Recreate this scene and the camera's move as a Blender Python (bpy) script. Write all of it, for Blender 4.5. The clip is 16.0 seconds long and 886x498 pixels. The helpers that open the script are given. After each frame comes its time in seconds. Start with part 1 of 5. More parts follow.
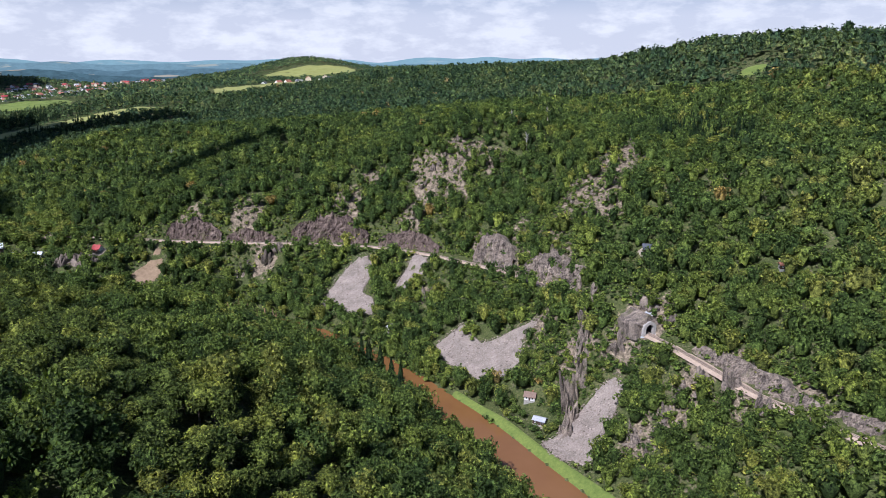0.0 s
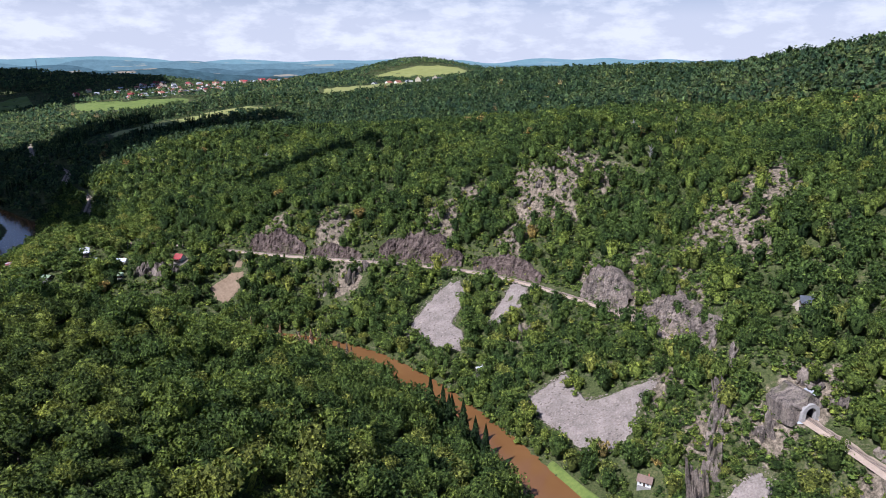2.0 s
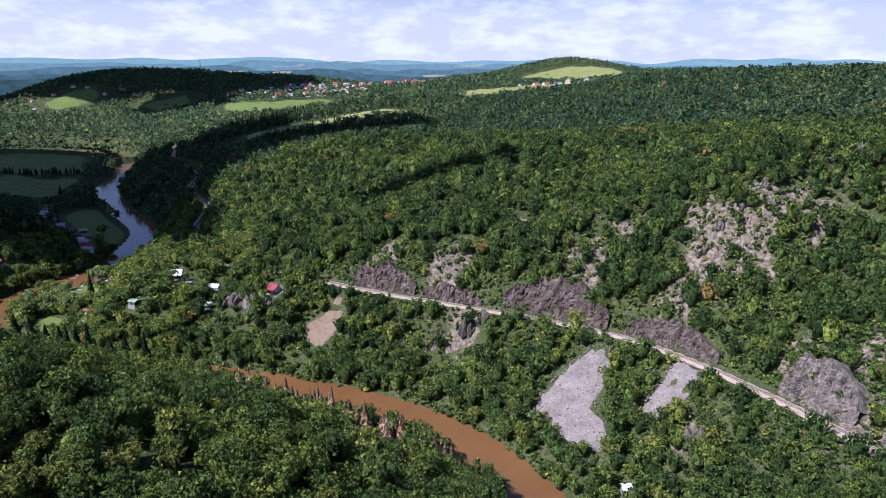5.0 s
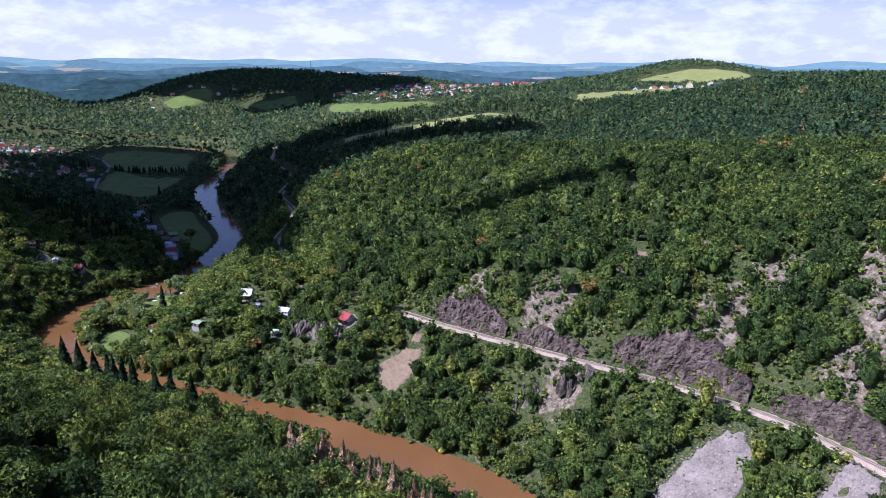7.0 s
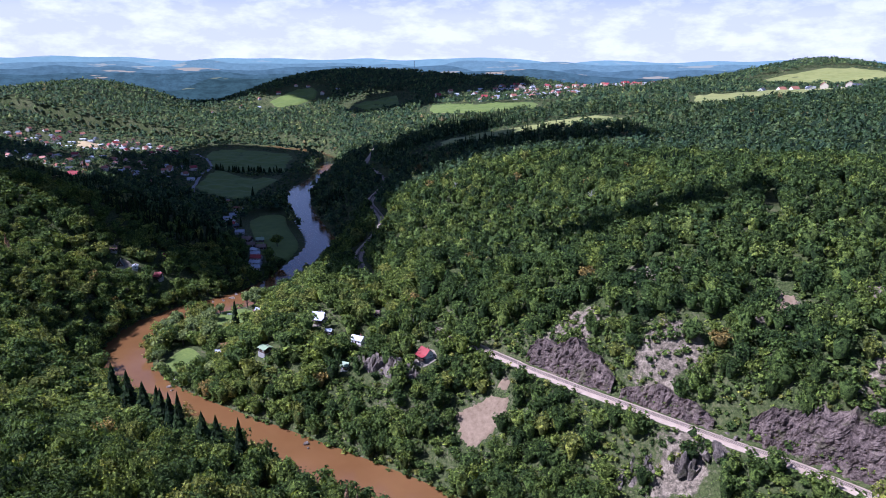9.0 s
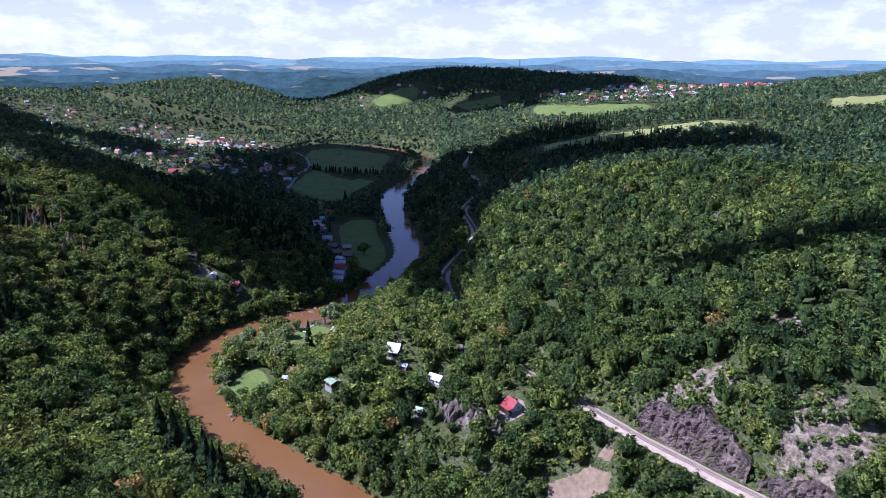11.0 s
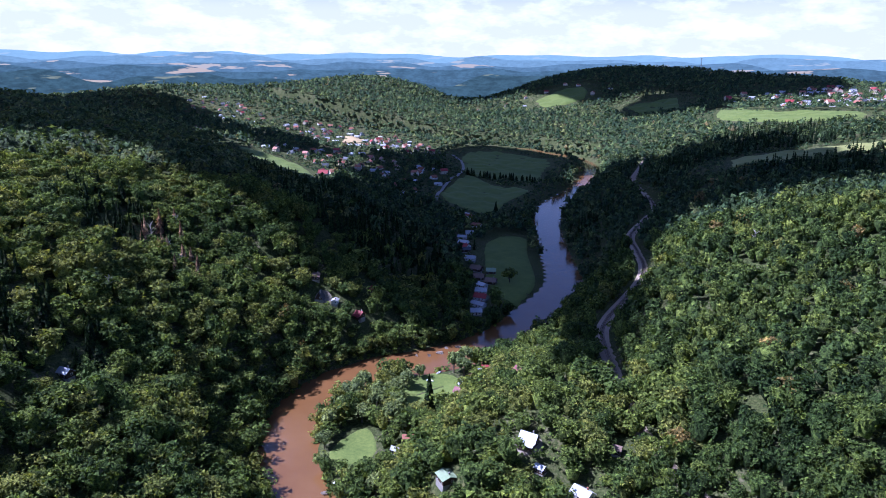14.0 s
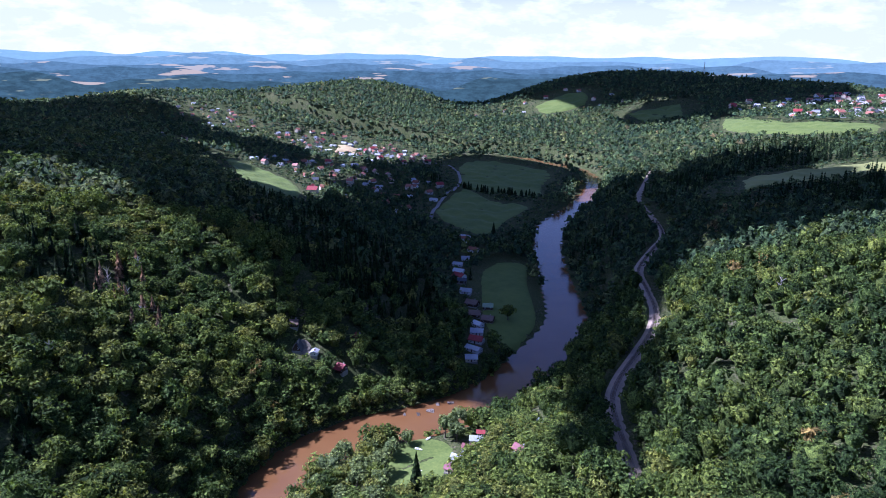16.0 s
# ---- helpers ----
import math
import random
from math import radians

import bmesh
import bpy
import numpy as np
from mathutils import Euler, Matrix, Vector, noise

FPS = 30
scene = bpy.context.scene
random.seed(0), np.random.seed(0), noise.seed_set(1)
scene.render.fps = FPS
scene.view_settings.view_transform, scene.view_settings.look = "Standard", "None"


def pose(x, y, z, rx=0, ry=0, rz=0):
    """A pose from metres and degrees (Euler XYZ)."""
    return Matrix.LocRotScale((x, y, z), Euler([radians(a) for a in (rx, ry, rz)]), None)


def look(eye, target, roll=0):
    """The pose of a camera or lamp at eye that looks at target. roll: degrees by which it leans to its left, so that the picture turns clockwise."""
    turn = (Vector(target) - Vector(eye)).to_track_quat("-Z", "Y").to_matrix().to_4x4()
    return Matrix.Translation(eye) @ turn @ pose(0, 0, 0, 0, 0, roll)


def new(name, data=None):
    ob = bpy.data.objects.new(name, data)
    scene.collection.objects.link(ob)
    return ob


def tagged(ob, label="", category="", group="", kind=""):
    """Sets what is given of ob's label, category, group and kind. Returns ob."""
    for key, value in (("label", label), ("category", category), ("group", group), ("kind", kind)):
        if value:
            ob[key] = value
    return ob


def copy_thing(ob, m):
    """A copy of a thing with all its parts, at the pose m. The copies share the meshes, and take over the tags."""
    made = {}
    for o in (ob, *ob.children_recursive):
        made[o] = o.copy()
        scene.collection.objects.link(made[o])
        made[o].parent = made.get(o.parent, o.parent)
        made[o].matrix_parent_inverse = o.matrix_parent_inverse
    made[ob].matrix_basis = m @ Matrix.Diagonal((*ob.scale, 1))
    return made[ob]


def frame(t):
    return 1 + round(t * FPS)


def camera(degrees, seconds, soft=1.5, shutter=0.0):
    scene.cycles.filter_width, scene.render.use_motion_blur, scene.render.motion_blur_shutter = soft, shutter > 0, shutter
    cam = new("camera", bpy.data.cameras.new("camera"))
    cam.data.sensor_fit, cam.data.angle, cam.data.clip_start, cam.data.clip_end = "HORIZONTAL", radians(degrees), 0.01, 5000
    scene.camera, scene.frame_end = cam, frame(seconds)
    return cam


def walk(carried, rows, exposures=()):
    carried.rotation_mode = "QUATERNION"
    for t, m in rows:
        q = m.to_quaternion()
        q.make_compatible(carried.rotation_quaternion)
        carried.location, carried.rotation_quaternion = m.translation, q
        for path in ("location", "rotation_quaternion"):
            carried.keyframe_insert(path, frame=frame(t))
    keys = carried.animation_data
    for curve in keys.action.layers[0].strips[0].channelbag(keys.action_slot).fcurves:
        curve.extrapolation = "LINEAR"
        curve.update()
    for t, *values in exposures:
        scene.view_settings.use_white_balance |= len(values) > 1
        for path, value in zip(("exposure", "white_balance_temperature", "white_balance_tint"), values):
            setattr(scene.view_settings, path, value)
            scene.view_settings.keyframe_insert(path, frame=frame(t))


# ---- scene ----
cam = camera(65.0, 16.0, soft=0.6)
METRES, EYE, TILT, LEAN, TURN = 520.0, 190.0, -15.0, 0.0, 0.0
ROWS = [
    (0.0, 0.0, 0.0, 0.0, 0.0, 0.0, 0.0),
    (0.5, 0.0029, 0.0316, 0.0091, 2.16, 0.0, -0.65),
    (1.0, 0.0045, 0.0633, 0.0179, 4.38, -0.02, -1.33),
    (1.5, 0.0047, 0.0957, 0.0266, 6.57, -0.06, -1.98),
    (2.0, 0.0034, 0.1281, 0.0354, 8.73, -0.15, -2.59),
    (2.5, 0.0011, 0.1609, 0.0444, 10.79, -0.27, -3.18),
    (3.0, -0.0029, 0.194, 0.0537, 12.77, -0.4, -3.72),
    (3.5, -0.0084, 0.2278, 0.0626, 14.72, -0.54, -4.23),
    (4.0, -0.015, 0.2624, 0.0718, 16.55, -0.66, -4.68),
    (6.5, -0.0662, 0.4294, 0.1156, 26.71, -1.56, -7.3),
    (7.0, -0.0787, 0.4574, 0.1224, 28.93, -1.82, -7.9),
    (7.5, -0.0906, 0.4819, 0.1289, 31.09, -2.13, -8.4),
    (8.0, -0.1035, 0.5063, 0.1352, 33.24, -2.47, -8.8),
    (8.5, -0.119, 0.5328, 0.1422, 35.27, -2.8, -9.15),
    (9.0, -0.1351, 0.5578, 0.1487, 37.28, -3.14, -9.59),
    (11.5, -0.2216, 0.6643, 0.1765, 47.88, -5.2, -11.67),
    (12.0, -0.2431, 0.6847, 0.182, 50.07, -5.69, -12.08),
    (12.5, -0.2654, 0.7046, 0.1875, 52.34, -6.25, -12.47),
    (13.0, -0.2866, 0.7223, 0.1924, 54.54, -6.75, -12.83),
    (13.5, -0.3093, 0.7403, 0.1977, 56.96, -7.31, -13.17),
    (14.0, -0.3344, 0.7586, 0.2024, 59.21, -7.8, -13.47),
    (14.5, -0.3605, 0.7763, 0.2084, 59.2, -7.83, -13.43),
    (15.0, -0.3848, 0.7903, 0.2195, 59.15, -7.85, -13.48),
    (15.5, -0.4038, 0.7998, 0.2333, 59.12, -7.89, -13.57),
    (16.0, -0.4171, 0.8054, 0.2463, 59.09, -7.91, -13.61),
]
walk(cam, [(t, pose(0, 0, EYE, TILT, LEAN, TURN) @ pose(METRES * x, METRES * y, METRES * z, 90 + pitch, roll, yaw)) for t, x, y, z, yaw, pitch, roll in ROWS],
     [(0.0, 0.34, 5540, 20), (4.0, 0.42, 5300, 24), (9.0, 0.57, 5020, 32), (12.5, 0.72, 4900, 35), (16.0, 0.83, 4800, 38)])


# ---- light ----
SUN_WAY = Vector((-0.56, -0.83, 0.0)).normalized()      # from the ground towards the sun, in plan
SUN_UP = 50.0
world = bpy.data.worlds.new("sky")
scene.world = world
world.use_nodes = True


SKY_LOW, SKY_CLOUD = (10.3, 10.5, 10.6, 1), (12.7, 12.8, 12.1, 1)


def sky_nodes(nt):
    nt.nodes.clear()
    out = nt.nodes.new("ShaderNodeOutputWorld")
    bg = nt.nodes.new("ShaderNodeBackground")
    sky = nt.nodes.new("ShaderNodeTexSky")
    sky.sky_type, sky.sun_disc = "NISHITA", False
    sky.sun_elevation, sky.sun_rotation = radians(SUN_UP), math.atan2(SUN_WAY.x, SUN_WAY.y)
    sky.altitude, sky.air_density, sky.dust_density, sky.ozone_density = 300, 1.0, 1.2, 1.0
    tc = nt.nodes.new("ShaderNodeTexCoord")
    sep = nt.nodes.new("ShaderNodeSeparateXYZ")
    nt.links.new(tc.outputs["Generated"], sep.inputs[0])
    flat = nt.nodes.new("ShaderNodeMapping")
    flat.inputs["Scale"].default_value = (1.0, 1.0, 2.6)
    nt.links.new(tc.outputs["Generated"], flat.inputs[0])
    noi = nt.nodes.new("ShaderNodeTexNoise")
    noi.inputs["Scale"].default_value, noi.inputs["Detail"].default_value = 15.0, 8.0
    noi.inputs["Roughness"].default_value = 0.6
    nt.links.new(flat.outputs[0], noi.inputs["Vector"])
    cover = nt.nodes.new("ShaderNodeValToRGB")
    cover.color_ramp.elements[0].position, cover.color_ramp.elements[1].position = 0.45, 0.62
    nt.links.new(noi.outputs["Fac"], cover.inputs[0])
    height_ramp = nt.nodes.new("ShaderNodeValToRGB")
    e = height_ramp.color_ramp.elements
    e[0].position, e[0].color = 0.0, (0.94, 0.94, 0.94, 1)
    e[1].position, e[1].color = 0.30, (0.02, 0.02, 0.02, 1)
    for spot, tone in ((0.06, 0.86), (0.09, 0.5), (0.14, 0.1)):
        e.new(spot).color = (tone, tone, tone, 1)
    nt.links.new(sep.outputs["Z"], height_ramp.inputs[0])
    veil = nt.nodes.new("ShaderNodeMixRGB")
    nt.links.new(height_ramp.outputs[0], veil.inputs[0])
    dim = nt.nodes.new("ShaderNodeMixRGB")
    dim.blend_type = "MULTIPLY"
    dim.inputs[0].default_value, dim.inputs[2].default_value = 1.0, (0.74, 0.86, 1.05, 1)
    nt.links.new(sky.outputs[0], dim.inputs[1])
    nt.links.new(dim.outputs[0], veil.inputs[1])
    veil.inputs[2].default_value = SKY_LOW
    thin = nt.nodes.new("ShaderNodeMath")
    thin.operation = "MULTIPLY"
    nt.links.new(cover.outputs[0], thin.inputs[0])
    nt.links.new(height_ramp.outputs[0], thin.inputs[1])
    mix = nt.nodes.new("ShaderNodeMixRGB")
    nt.links.new(thin.outputs[0], mix.inputs[0])
    nt.links.new(veil.outputs[0], mix.inputs[1])
    mix.inputs[2].default_value = SKY_CLOUD
    nt.links.new(mix.outputs[0], bg.inputs[0])
    bg.inputs[1].default_value = 0.056
    nt.links.new(bg.outputs[0], out.inputs[0])


sky_nodes(world.node_tree)
sun_ray = Vector((SUN_WAY.x * math.cos(radians(SUN_UP)), SUN_WAY.y * math.cos(radians(SUN_UP)), math.sin(radians(SUN_UP))))
sun = new("sun", bpy.data.lights.new("sun", "SUN"))
sun.data.energy, sun.data.angle, sun.data.color = 5.5, radians(0.53), (1.0, 0.955, 0.88)
sun.matrix_world = look(sun_ray * 3000, (0, 0, 0))

# ---- materials ----


class Mat:
    """A small builder of node materials."""

    def __init__(self, name, rough=0.9, spec=0.3):
        self.m = bpy.data.materials.new(name)
        self.m.use_nodes = True
        self.nt = self.m.node_tree
        self.b = self.nt.nodes["Principled BSDF"]
        self.b.inputs["Roughness"].default_value = rough
        self.b.inputs["Specular IOR Level"].default_value = spec
        self.geo = self.nt.nodes.new("ShaderNodeNewGeometry")
        self.obj = self.nt.nodes.new("ShaderNodeTexCoord")

    def node(self, kind):
        return self.nt.nodes.new(kind)

    def link(self, a, b):
        self.nt.links.new(a, b)

    def noise(self, scale, detail=4.0, rough=0.6, local=False, stretch=None):
        n = self.node("ShaderNodeTexNoise")
        n.inputs["Scale"].default_value, n.inputs["Detail"].default_value, n.inputs["Roughness"].default_value = scale, detail, rough
        src = self.obj.outputs["Object"] if local else self.geo.outputs["Position"]
        if stretch:
            mp = self.node("ShaderNodeMapping")
            mp.inputs["Scale"].default_value = stretch
            self.link(src, mp.inputs[0])
            src = mp.outputs[0]
        self.link(src, n.inputs["Vector"])
        return n.outputs["Fac"]

    def ramp(self, fac, *stops):
        r = self.node("ShaderNodeValToRGB")
        e = r.color_ramp.elements
        while len(e) < len(stops):
            e.new(0.5)
        for k, (p, c) in enumerate(stops):
            e[k].position = p
            e[k].color = (*c, 1) if len(c) == 3 else c
        self.link(fac, r.inputs[0])
        return r.outputs[0]

    def mix(self, fac, a, b, how="MIX"):
        m = self.node("ShaderNodeMixRGB")
        m.blend_type = how
        for k, v in enumerate((fac, a, b)):
            if isinstance(v, (int, float)):
                m.inputs[k].default_value = v
            elif isinstance(v, tuple):
                m.inputs[k].default_value = (*v, 1)
            else:
                self.link(v, m.inputs[k])
        return m.outputs[0]

    def math(self, how, a, b):
        m = self.node("ShaderNodeMath")
        m.operation = how
        for k, v in enumerate((a, b)):
            if isinstance(v, (int, float)):
                m.inputs[k].default_value = v
            else:
                self.link(v, m.inputs[k])
        return m.outputs[0]

    def attr(self, name):
        a = self.node("ShaderNodeAttribute")
        a.attribute_name = name
        return a.outputs["Fac"]

    def colour(self, c):
        if isinstance(c, tuple):
            self.b.inputs["Base Color"].default_value = (*c, 1)
        else:
            self.link(c, self.b.inputs["Base Color"])
        return self

    def bump(self, h, strength=0.5, dist=0.3):
        n = self.node("ShaderNodeBump")
        n.inputs["Strength"].default_value, n.inputs["Distance"].default_value = strength, dist
        self.link(h, n.inputs["Height"])
        self.link(n.outputs[0], self.b.inputs["Normal"])
        return self

    def island(self):
        return self.geo.outputs["Random Per Island"]

    def each(self):
        return self.node("ShaderNodeObjectInfo").outputs["Random"]


def leaf_material(name, dark, mid, light, autumn=None, single=False, grain=1.0):
    """Foliage: tint from tree to tree, leaf contrast with painted light and dark among the sprays, and light shining
    through.
    """
    m = Mat(name, 0.75, 0.15)
    tree = m.ramp(m.each() if single else m.attr("tint"), (0.0, dark), (0.45, mid), (0.97 if single else 0.9, light), (1.0, autumn or light))
    # leaf-to-leaf range widened to stand in for shading within the crown
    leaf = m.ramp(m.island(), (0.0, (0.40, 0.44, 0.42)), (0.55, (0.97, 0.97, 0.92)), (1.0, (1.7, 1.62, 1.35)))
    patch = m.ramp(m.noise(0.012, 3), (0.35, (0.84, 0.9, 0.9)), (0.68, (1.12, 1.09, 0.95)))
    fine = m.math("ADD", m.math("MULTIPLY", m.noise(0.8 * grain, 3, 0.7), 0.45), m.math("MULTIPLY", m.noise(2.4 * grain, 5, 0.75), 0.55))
    # dark gaps and sunlit flecks painted into the leaf colour
    spray_shade = m.ramp(fine, (0.39, (0.11, 0.13, 0.15)), (0.5, (0.88, 0.89, 0.90)), (0.61, (2.0, 1.88, 1.62)))
    col = m.mix(1.0, m.mix(1.0, m.mix(1.0, tree, leaf, "MULTIPLY"), patch, "MULTIPLY"), spray_shade, "MULTIPLY")
    m.colour(col)
    m.bump(fine, 1.0, 1.1)
    tr = m.node("ShaderNodeBsdfTranslucent")
    m.link(m.mix(1.0, col, (1.25, 1.2, 0.55), "MULTIPLY"), tr.inputs[0])
    sh = m.node("ShaderNodeMixShader")
    sh.inputs[0].default_value = 0.28
    m.link(m.b.outputs[0], sh.inputs[1])
    m.link(tr.outputs[0], sh.inputs[2])
    m.link(sh.outputs[0], m.nt.nodes["Material Output"].inputs[0])
    return m.m


GREENS = ((0.052, 0.088, 0.027), (0.100, 0.150, 0.040), (0.185, 0.232, 0.050), (0.30, 0.22, 0.08))
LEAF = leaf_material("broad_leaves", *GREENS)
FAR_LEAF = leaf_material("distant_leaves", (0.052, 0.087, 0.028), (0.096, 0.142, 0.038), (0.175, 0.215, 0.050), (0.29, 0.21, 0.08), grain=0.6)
# bluer, duller greens: the haze over the far woods is painted into them
HAZY_GREENS = ((0.038, 0.072, 0.040), (0.066, 0.104, 0.048), (0.112, 0.148, 0.056), (0.20, 0.16, 0.08))
WOOD_LEAF = leaf_material("hazy_hillside_leaves", *HAZY_GREENS, grain=0.42)
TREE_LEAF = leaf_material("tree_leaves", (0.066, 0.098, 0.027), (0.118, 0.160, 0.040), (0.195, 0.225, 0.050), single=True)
WILLOW = leaf_material("willow_leaves", (0.17, 0.225, 0.095), (0.205, 0.26, 0.11), (0.25, 0.30, 0.125), single=True)
NEEDLE = leaf_material("spruce_needles", (0.016, 0.034, 0.014), (0.022, 0.046, 0.016), (0.035, 0.06, 0.02), (0.06, 0.06, 0.025))
TREE_NEEDLE = leaf_material("tree_needles", (0.016, 0.034, 0.014), (0.024, 0.046, 0.016), (0.035, 0.06, 0.02), single=True)
DEAD = leaf_material("dry_needles", (0.30, 0.18, 0.12), (0.38, 0.24, 0.17), (0.44, 0.31, 0.24), single=True)


def ground_material():
    m = Mat("forest_floor", 0.95, 0.1)
    soil = m.ramp(m.noise(1.0, 6, 0.75), (0.36, (0.012, 0.016, 0.007)), (0.5, (0.050, 0.068, 0.020)), (0.64, (0.11, 0.125, 0.04)))
    grass = m.ramp(m.noise(0.7, 7, 0.75), (0.36, (0.018, 0.028, 0.009)), (0.5, (0.07, 0.085, 0.028)), (0.64, (0.14, 0.13, 0.055)))
    low = m.mix(m.ramp(m.noise(0.02, 4), (0.4, (0, 0, 0)), (0.6, (1, 1, 1))), soil, grass)
    rock = m.ramp(m.noise(0.45, 9, 0.78), (0.38, (0.05, 0.045, 0.03)), (0.5, (0.165, 0.132, 0.092)), (0.62, (0.34, 0.275, 0.195)))
    wob = m.math("ADD", m.attr("rocky"), m.math("MULTIPLY", m.math("SUBTRACT", m.noise(0.16, 8, 0.75), 0.5), 2.4))
    bare = m.ramp(wob, (0.42, (0, 0, 0)), (0.60, (1, 1, 1)))
    stones = m.math("MULTIPLY", m.ramp(m.noise(0.5, 6, 0.7), (0.53, (0, 0, 0)), (0.60, (1, 1, 1))), m.ramp(m.noise(0.03, 4), (0.45, (0.1, 0.1, 0.1)), (0.6, (0.8, 0.8, 0.8))))
    m.colour(m.mix(bare, m.mix(stones, low, (0.17, 0.14, 0.10)), rock))
    m.bump(m.noise(0.6, 8, 0.7), 0.8, 0.8)
    return m.m


def simple(name, a, b, scale, rough=0.9, bump=0.3, dist=0.2, local=False, detail=6, spec=0.3, c=None):
    m = Mat(name, rough, spec)
    fine = m.noise(scale, detail, 0.65, local)
    wide = m.noise(scale * 0.13, 3, 0.6, local)
    f = m.math("ADD", m.math("MULTIPLY", fine, 0.6), m.math("MULTIPLY", wide, 0.4))
    m.colour(m.ramp(f, (0.33, a), (0.5, c or tuple((p + q) / 2 for p, q in zip(a, b))), (0.67, b)))
    m.bump(fine, bump, dist)
    return m.m


def water_material():
    m = Mat("muddy_water", 0.10, 1.0)
    m.b.inputs["IOR"].default_value = 1.36
    m.colour(m.ramp(m.noise(0.02, 4), (0.3, (0.155, 0.072, 0.025)), (0.7, (0.195, 0.096, 0.036))))
    m.bump(m.noise(0.5, 5, 0.65), 0.22, 0.25)
    return m.m


def rock_material(name, dark, light, warm):
    m = Mat(name, 0.92, 0.2)
    strata = m.noise(0.25, 8, 0.72, stretch=(1.0, 1.6, 0.35))
    fine = m.noise(1.4, 8, 0.75)
    col = m.ramp(m.math("ADD", m.math("MULTIPLY", strata, 0.55), m.math("MULTIPLY", fine, 0.45)), (0.40, dark), (0.51, light), (0.63, warm))
    moss = m.ramp(m.noise(0.11, 5, 0.7), (0.56, (0, 0, 0)), (0.66, (1, 1, 1)))
    m.colour(m.mix(m.mix(1.0, moss, (0.55, 0.55, 0.55), "MULTIPLY"), col, (0.085, 0.09, 0.03)))
    m.bump(m.math("ADD", fine, strata), 0.9, 0.9)
    return m.m


GROUND = ground_material()
WATER = water_material()
ROCK = rock_material("weathered_rock", (0.045, 0.037, 0.033), (0.205, 0.168, 0.136), (0.43, 0.35, 0.268))
DARKROCK = rock_material("dark_cut_rock", (0.034, 0.024, 0.020), (0.140, 0.104, 0.086), (0.29, 0.22, 0.175))
SCREE = simple("scree_stones", (0.112, 0.091, 0.074), (0.335, 0.284, 0.24), 1.1, 0.9, 0.9, 0.4)
EARTH = simple("bare_earth", (0.13, 0.09, 0.052), (0.29, 0.21, 0.135), 0.5, 0.95, 0.6, 0.3)
MEADOW = simple("mown_meadow", (0.08, 0.12, 0.022), (0.14, 0.175, 0.036), 0.12, 0.9, 0.2, 0.2)
HAY = simple("pale_hay_field", (0.17, 0.19, 0.05), (0.27, 0.27, 0.085), 0.08, 0.9, 0.2, 0.2)
STRAW = simple("ripe_corn_field", (0.36, 0.27, 0.13), (0.5, 0.38, 0.2), 0.06, 0.9, 0.2, 0.2)
LAWN = simple("lawn_grass", (0.07, 0.11, 0.02), (0.17, 0.21, 0.045), 0.6, 0.9, 0.3, 0.2)
BALLAST = simple("track_ballast", (0.28, 0.208, 0.15), (0.48, 0.38, 0.285), 2.5, 0.95, 0.7, 0.1)
STEEL = simple("worn_rail_steel", (0.20, 0.15, 0.12), (0.34, 0.28, 0.24), 3.0, 0.5, 0.2, 0.02)
SLEEPER = simple("old_timber_sleeper", (0.10, 0.075, 0.055), (0.2, 0.16, 0.12), 3.0)
TRODDEN = simple("trodden_gravel", (0.16, 0.13, 0.09), (0.36, 0.31, 0.24), 0.8, 0.95, 0.5, 0.1)
BARK = simple("bark", (0.05, 0.04, 0.03), (0.16, 0.13, 0.10), 2.0, 0.95, 0.7, 0.1)
PALEBARK = simple("bleached_dead_wood", (0.25, 0.23, 0.2), (0.42, 0.39, 0.35), 2.0, 0.95, 0.6, 0.1)

# ---- the lie of the land ----


def smooth_line(pts, step=6.0):
    """A Catmull-Rom line through points of two or three numbers."""
    p = np.array(pts, float)
    p = np.vstack([2 * p[0] - p[1], p, 2 * p[-1] - p[-2]])
    out = []
    for i in range(1, len(p) - 2):
        n = max(2, int(np.linalg.norm(p[i + 1, :2] - p[i, :2]) / step))
        for k in range(n):
            t = k / n
            out.append(0.5 * (2 * p[i] + (p[i + 1] - p[i - 1]) * t + (2 * p[i - 1] - 5 * p[i] + 4 * p[i + 1] - p[i + 2]) * t * t + (3 * p[i] - p[i - 1] - 3 * p[i + 1] + p[i + 2]) * t ** 3))
    out.append(p[-2])
    return np.array(out)


def to_line(x, y, line):
    """Distance in plan to a line, the nearest place's share of the line and its height."""
    a, b = line[:-1, :2], line[1:, :2]
    d = b - a
    dd = (d * d).sum(1) + 1e-9
    best, where = np.empty(x.shape), np.empty(x.shape)
    for s in range(0, len(x), 4000):
        px, py = x[s:s + 4000, None], y[s:s + 4000, None]
        t = np.clip(((px - a[:, 0]) * d[:, 0] + (py - a[:, 1]) * d[:, 1]) / dd, 0, 1)
        q = (px - a[:, 0] - t * d[:, 0]) ** 2 + (py - a[:, 1] - t * d[:, 1]) ** 2
        k = q.argmin(1)
        r = np.arange(len(k))
        best[s:s + 4000], where[s:s + 4000] = np.sqrt(q[r, k]), k + t[r, k]
    return best, where


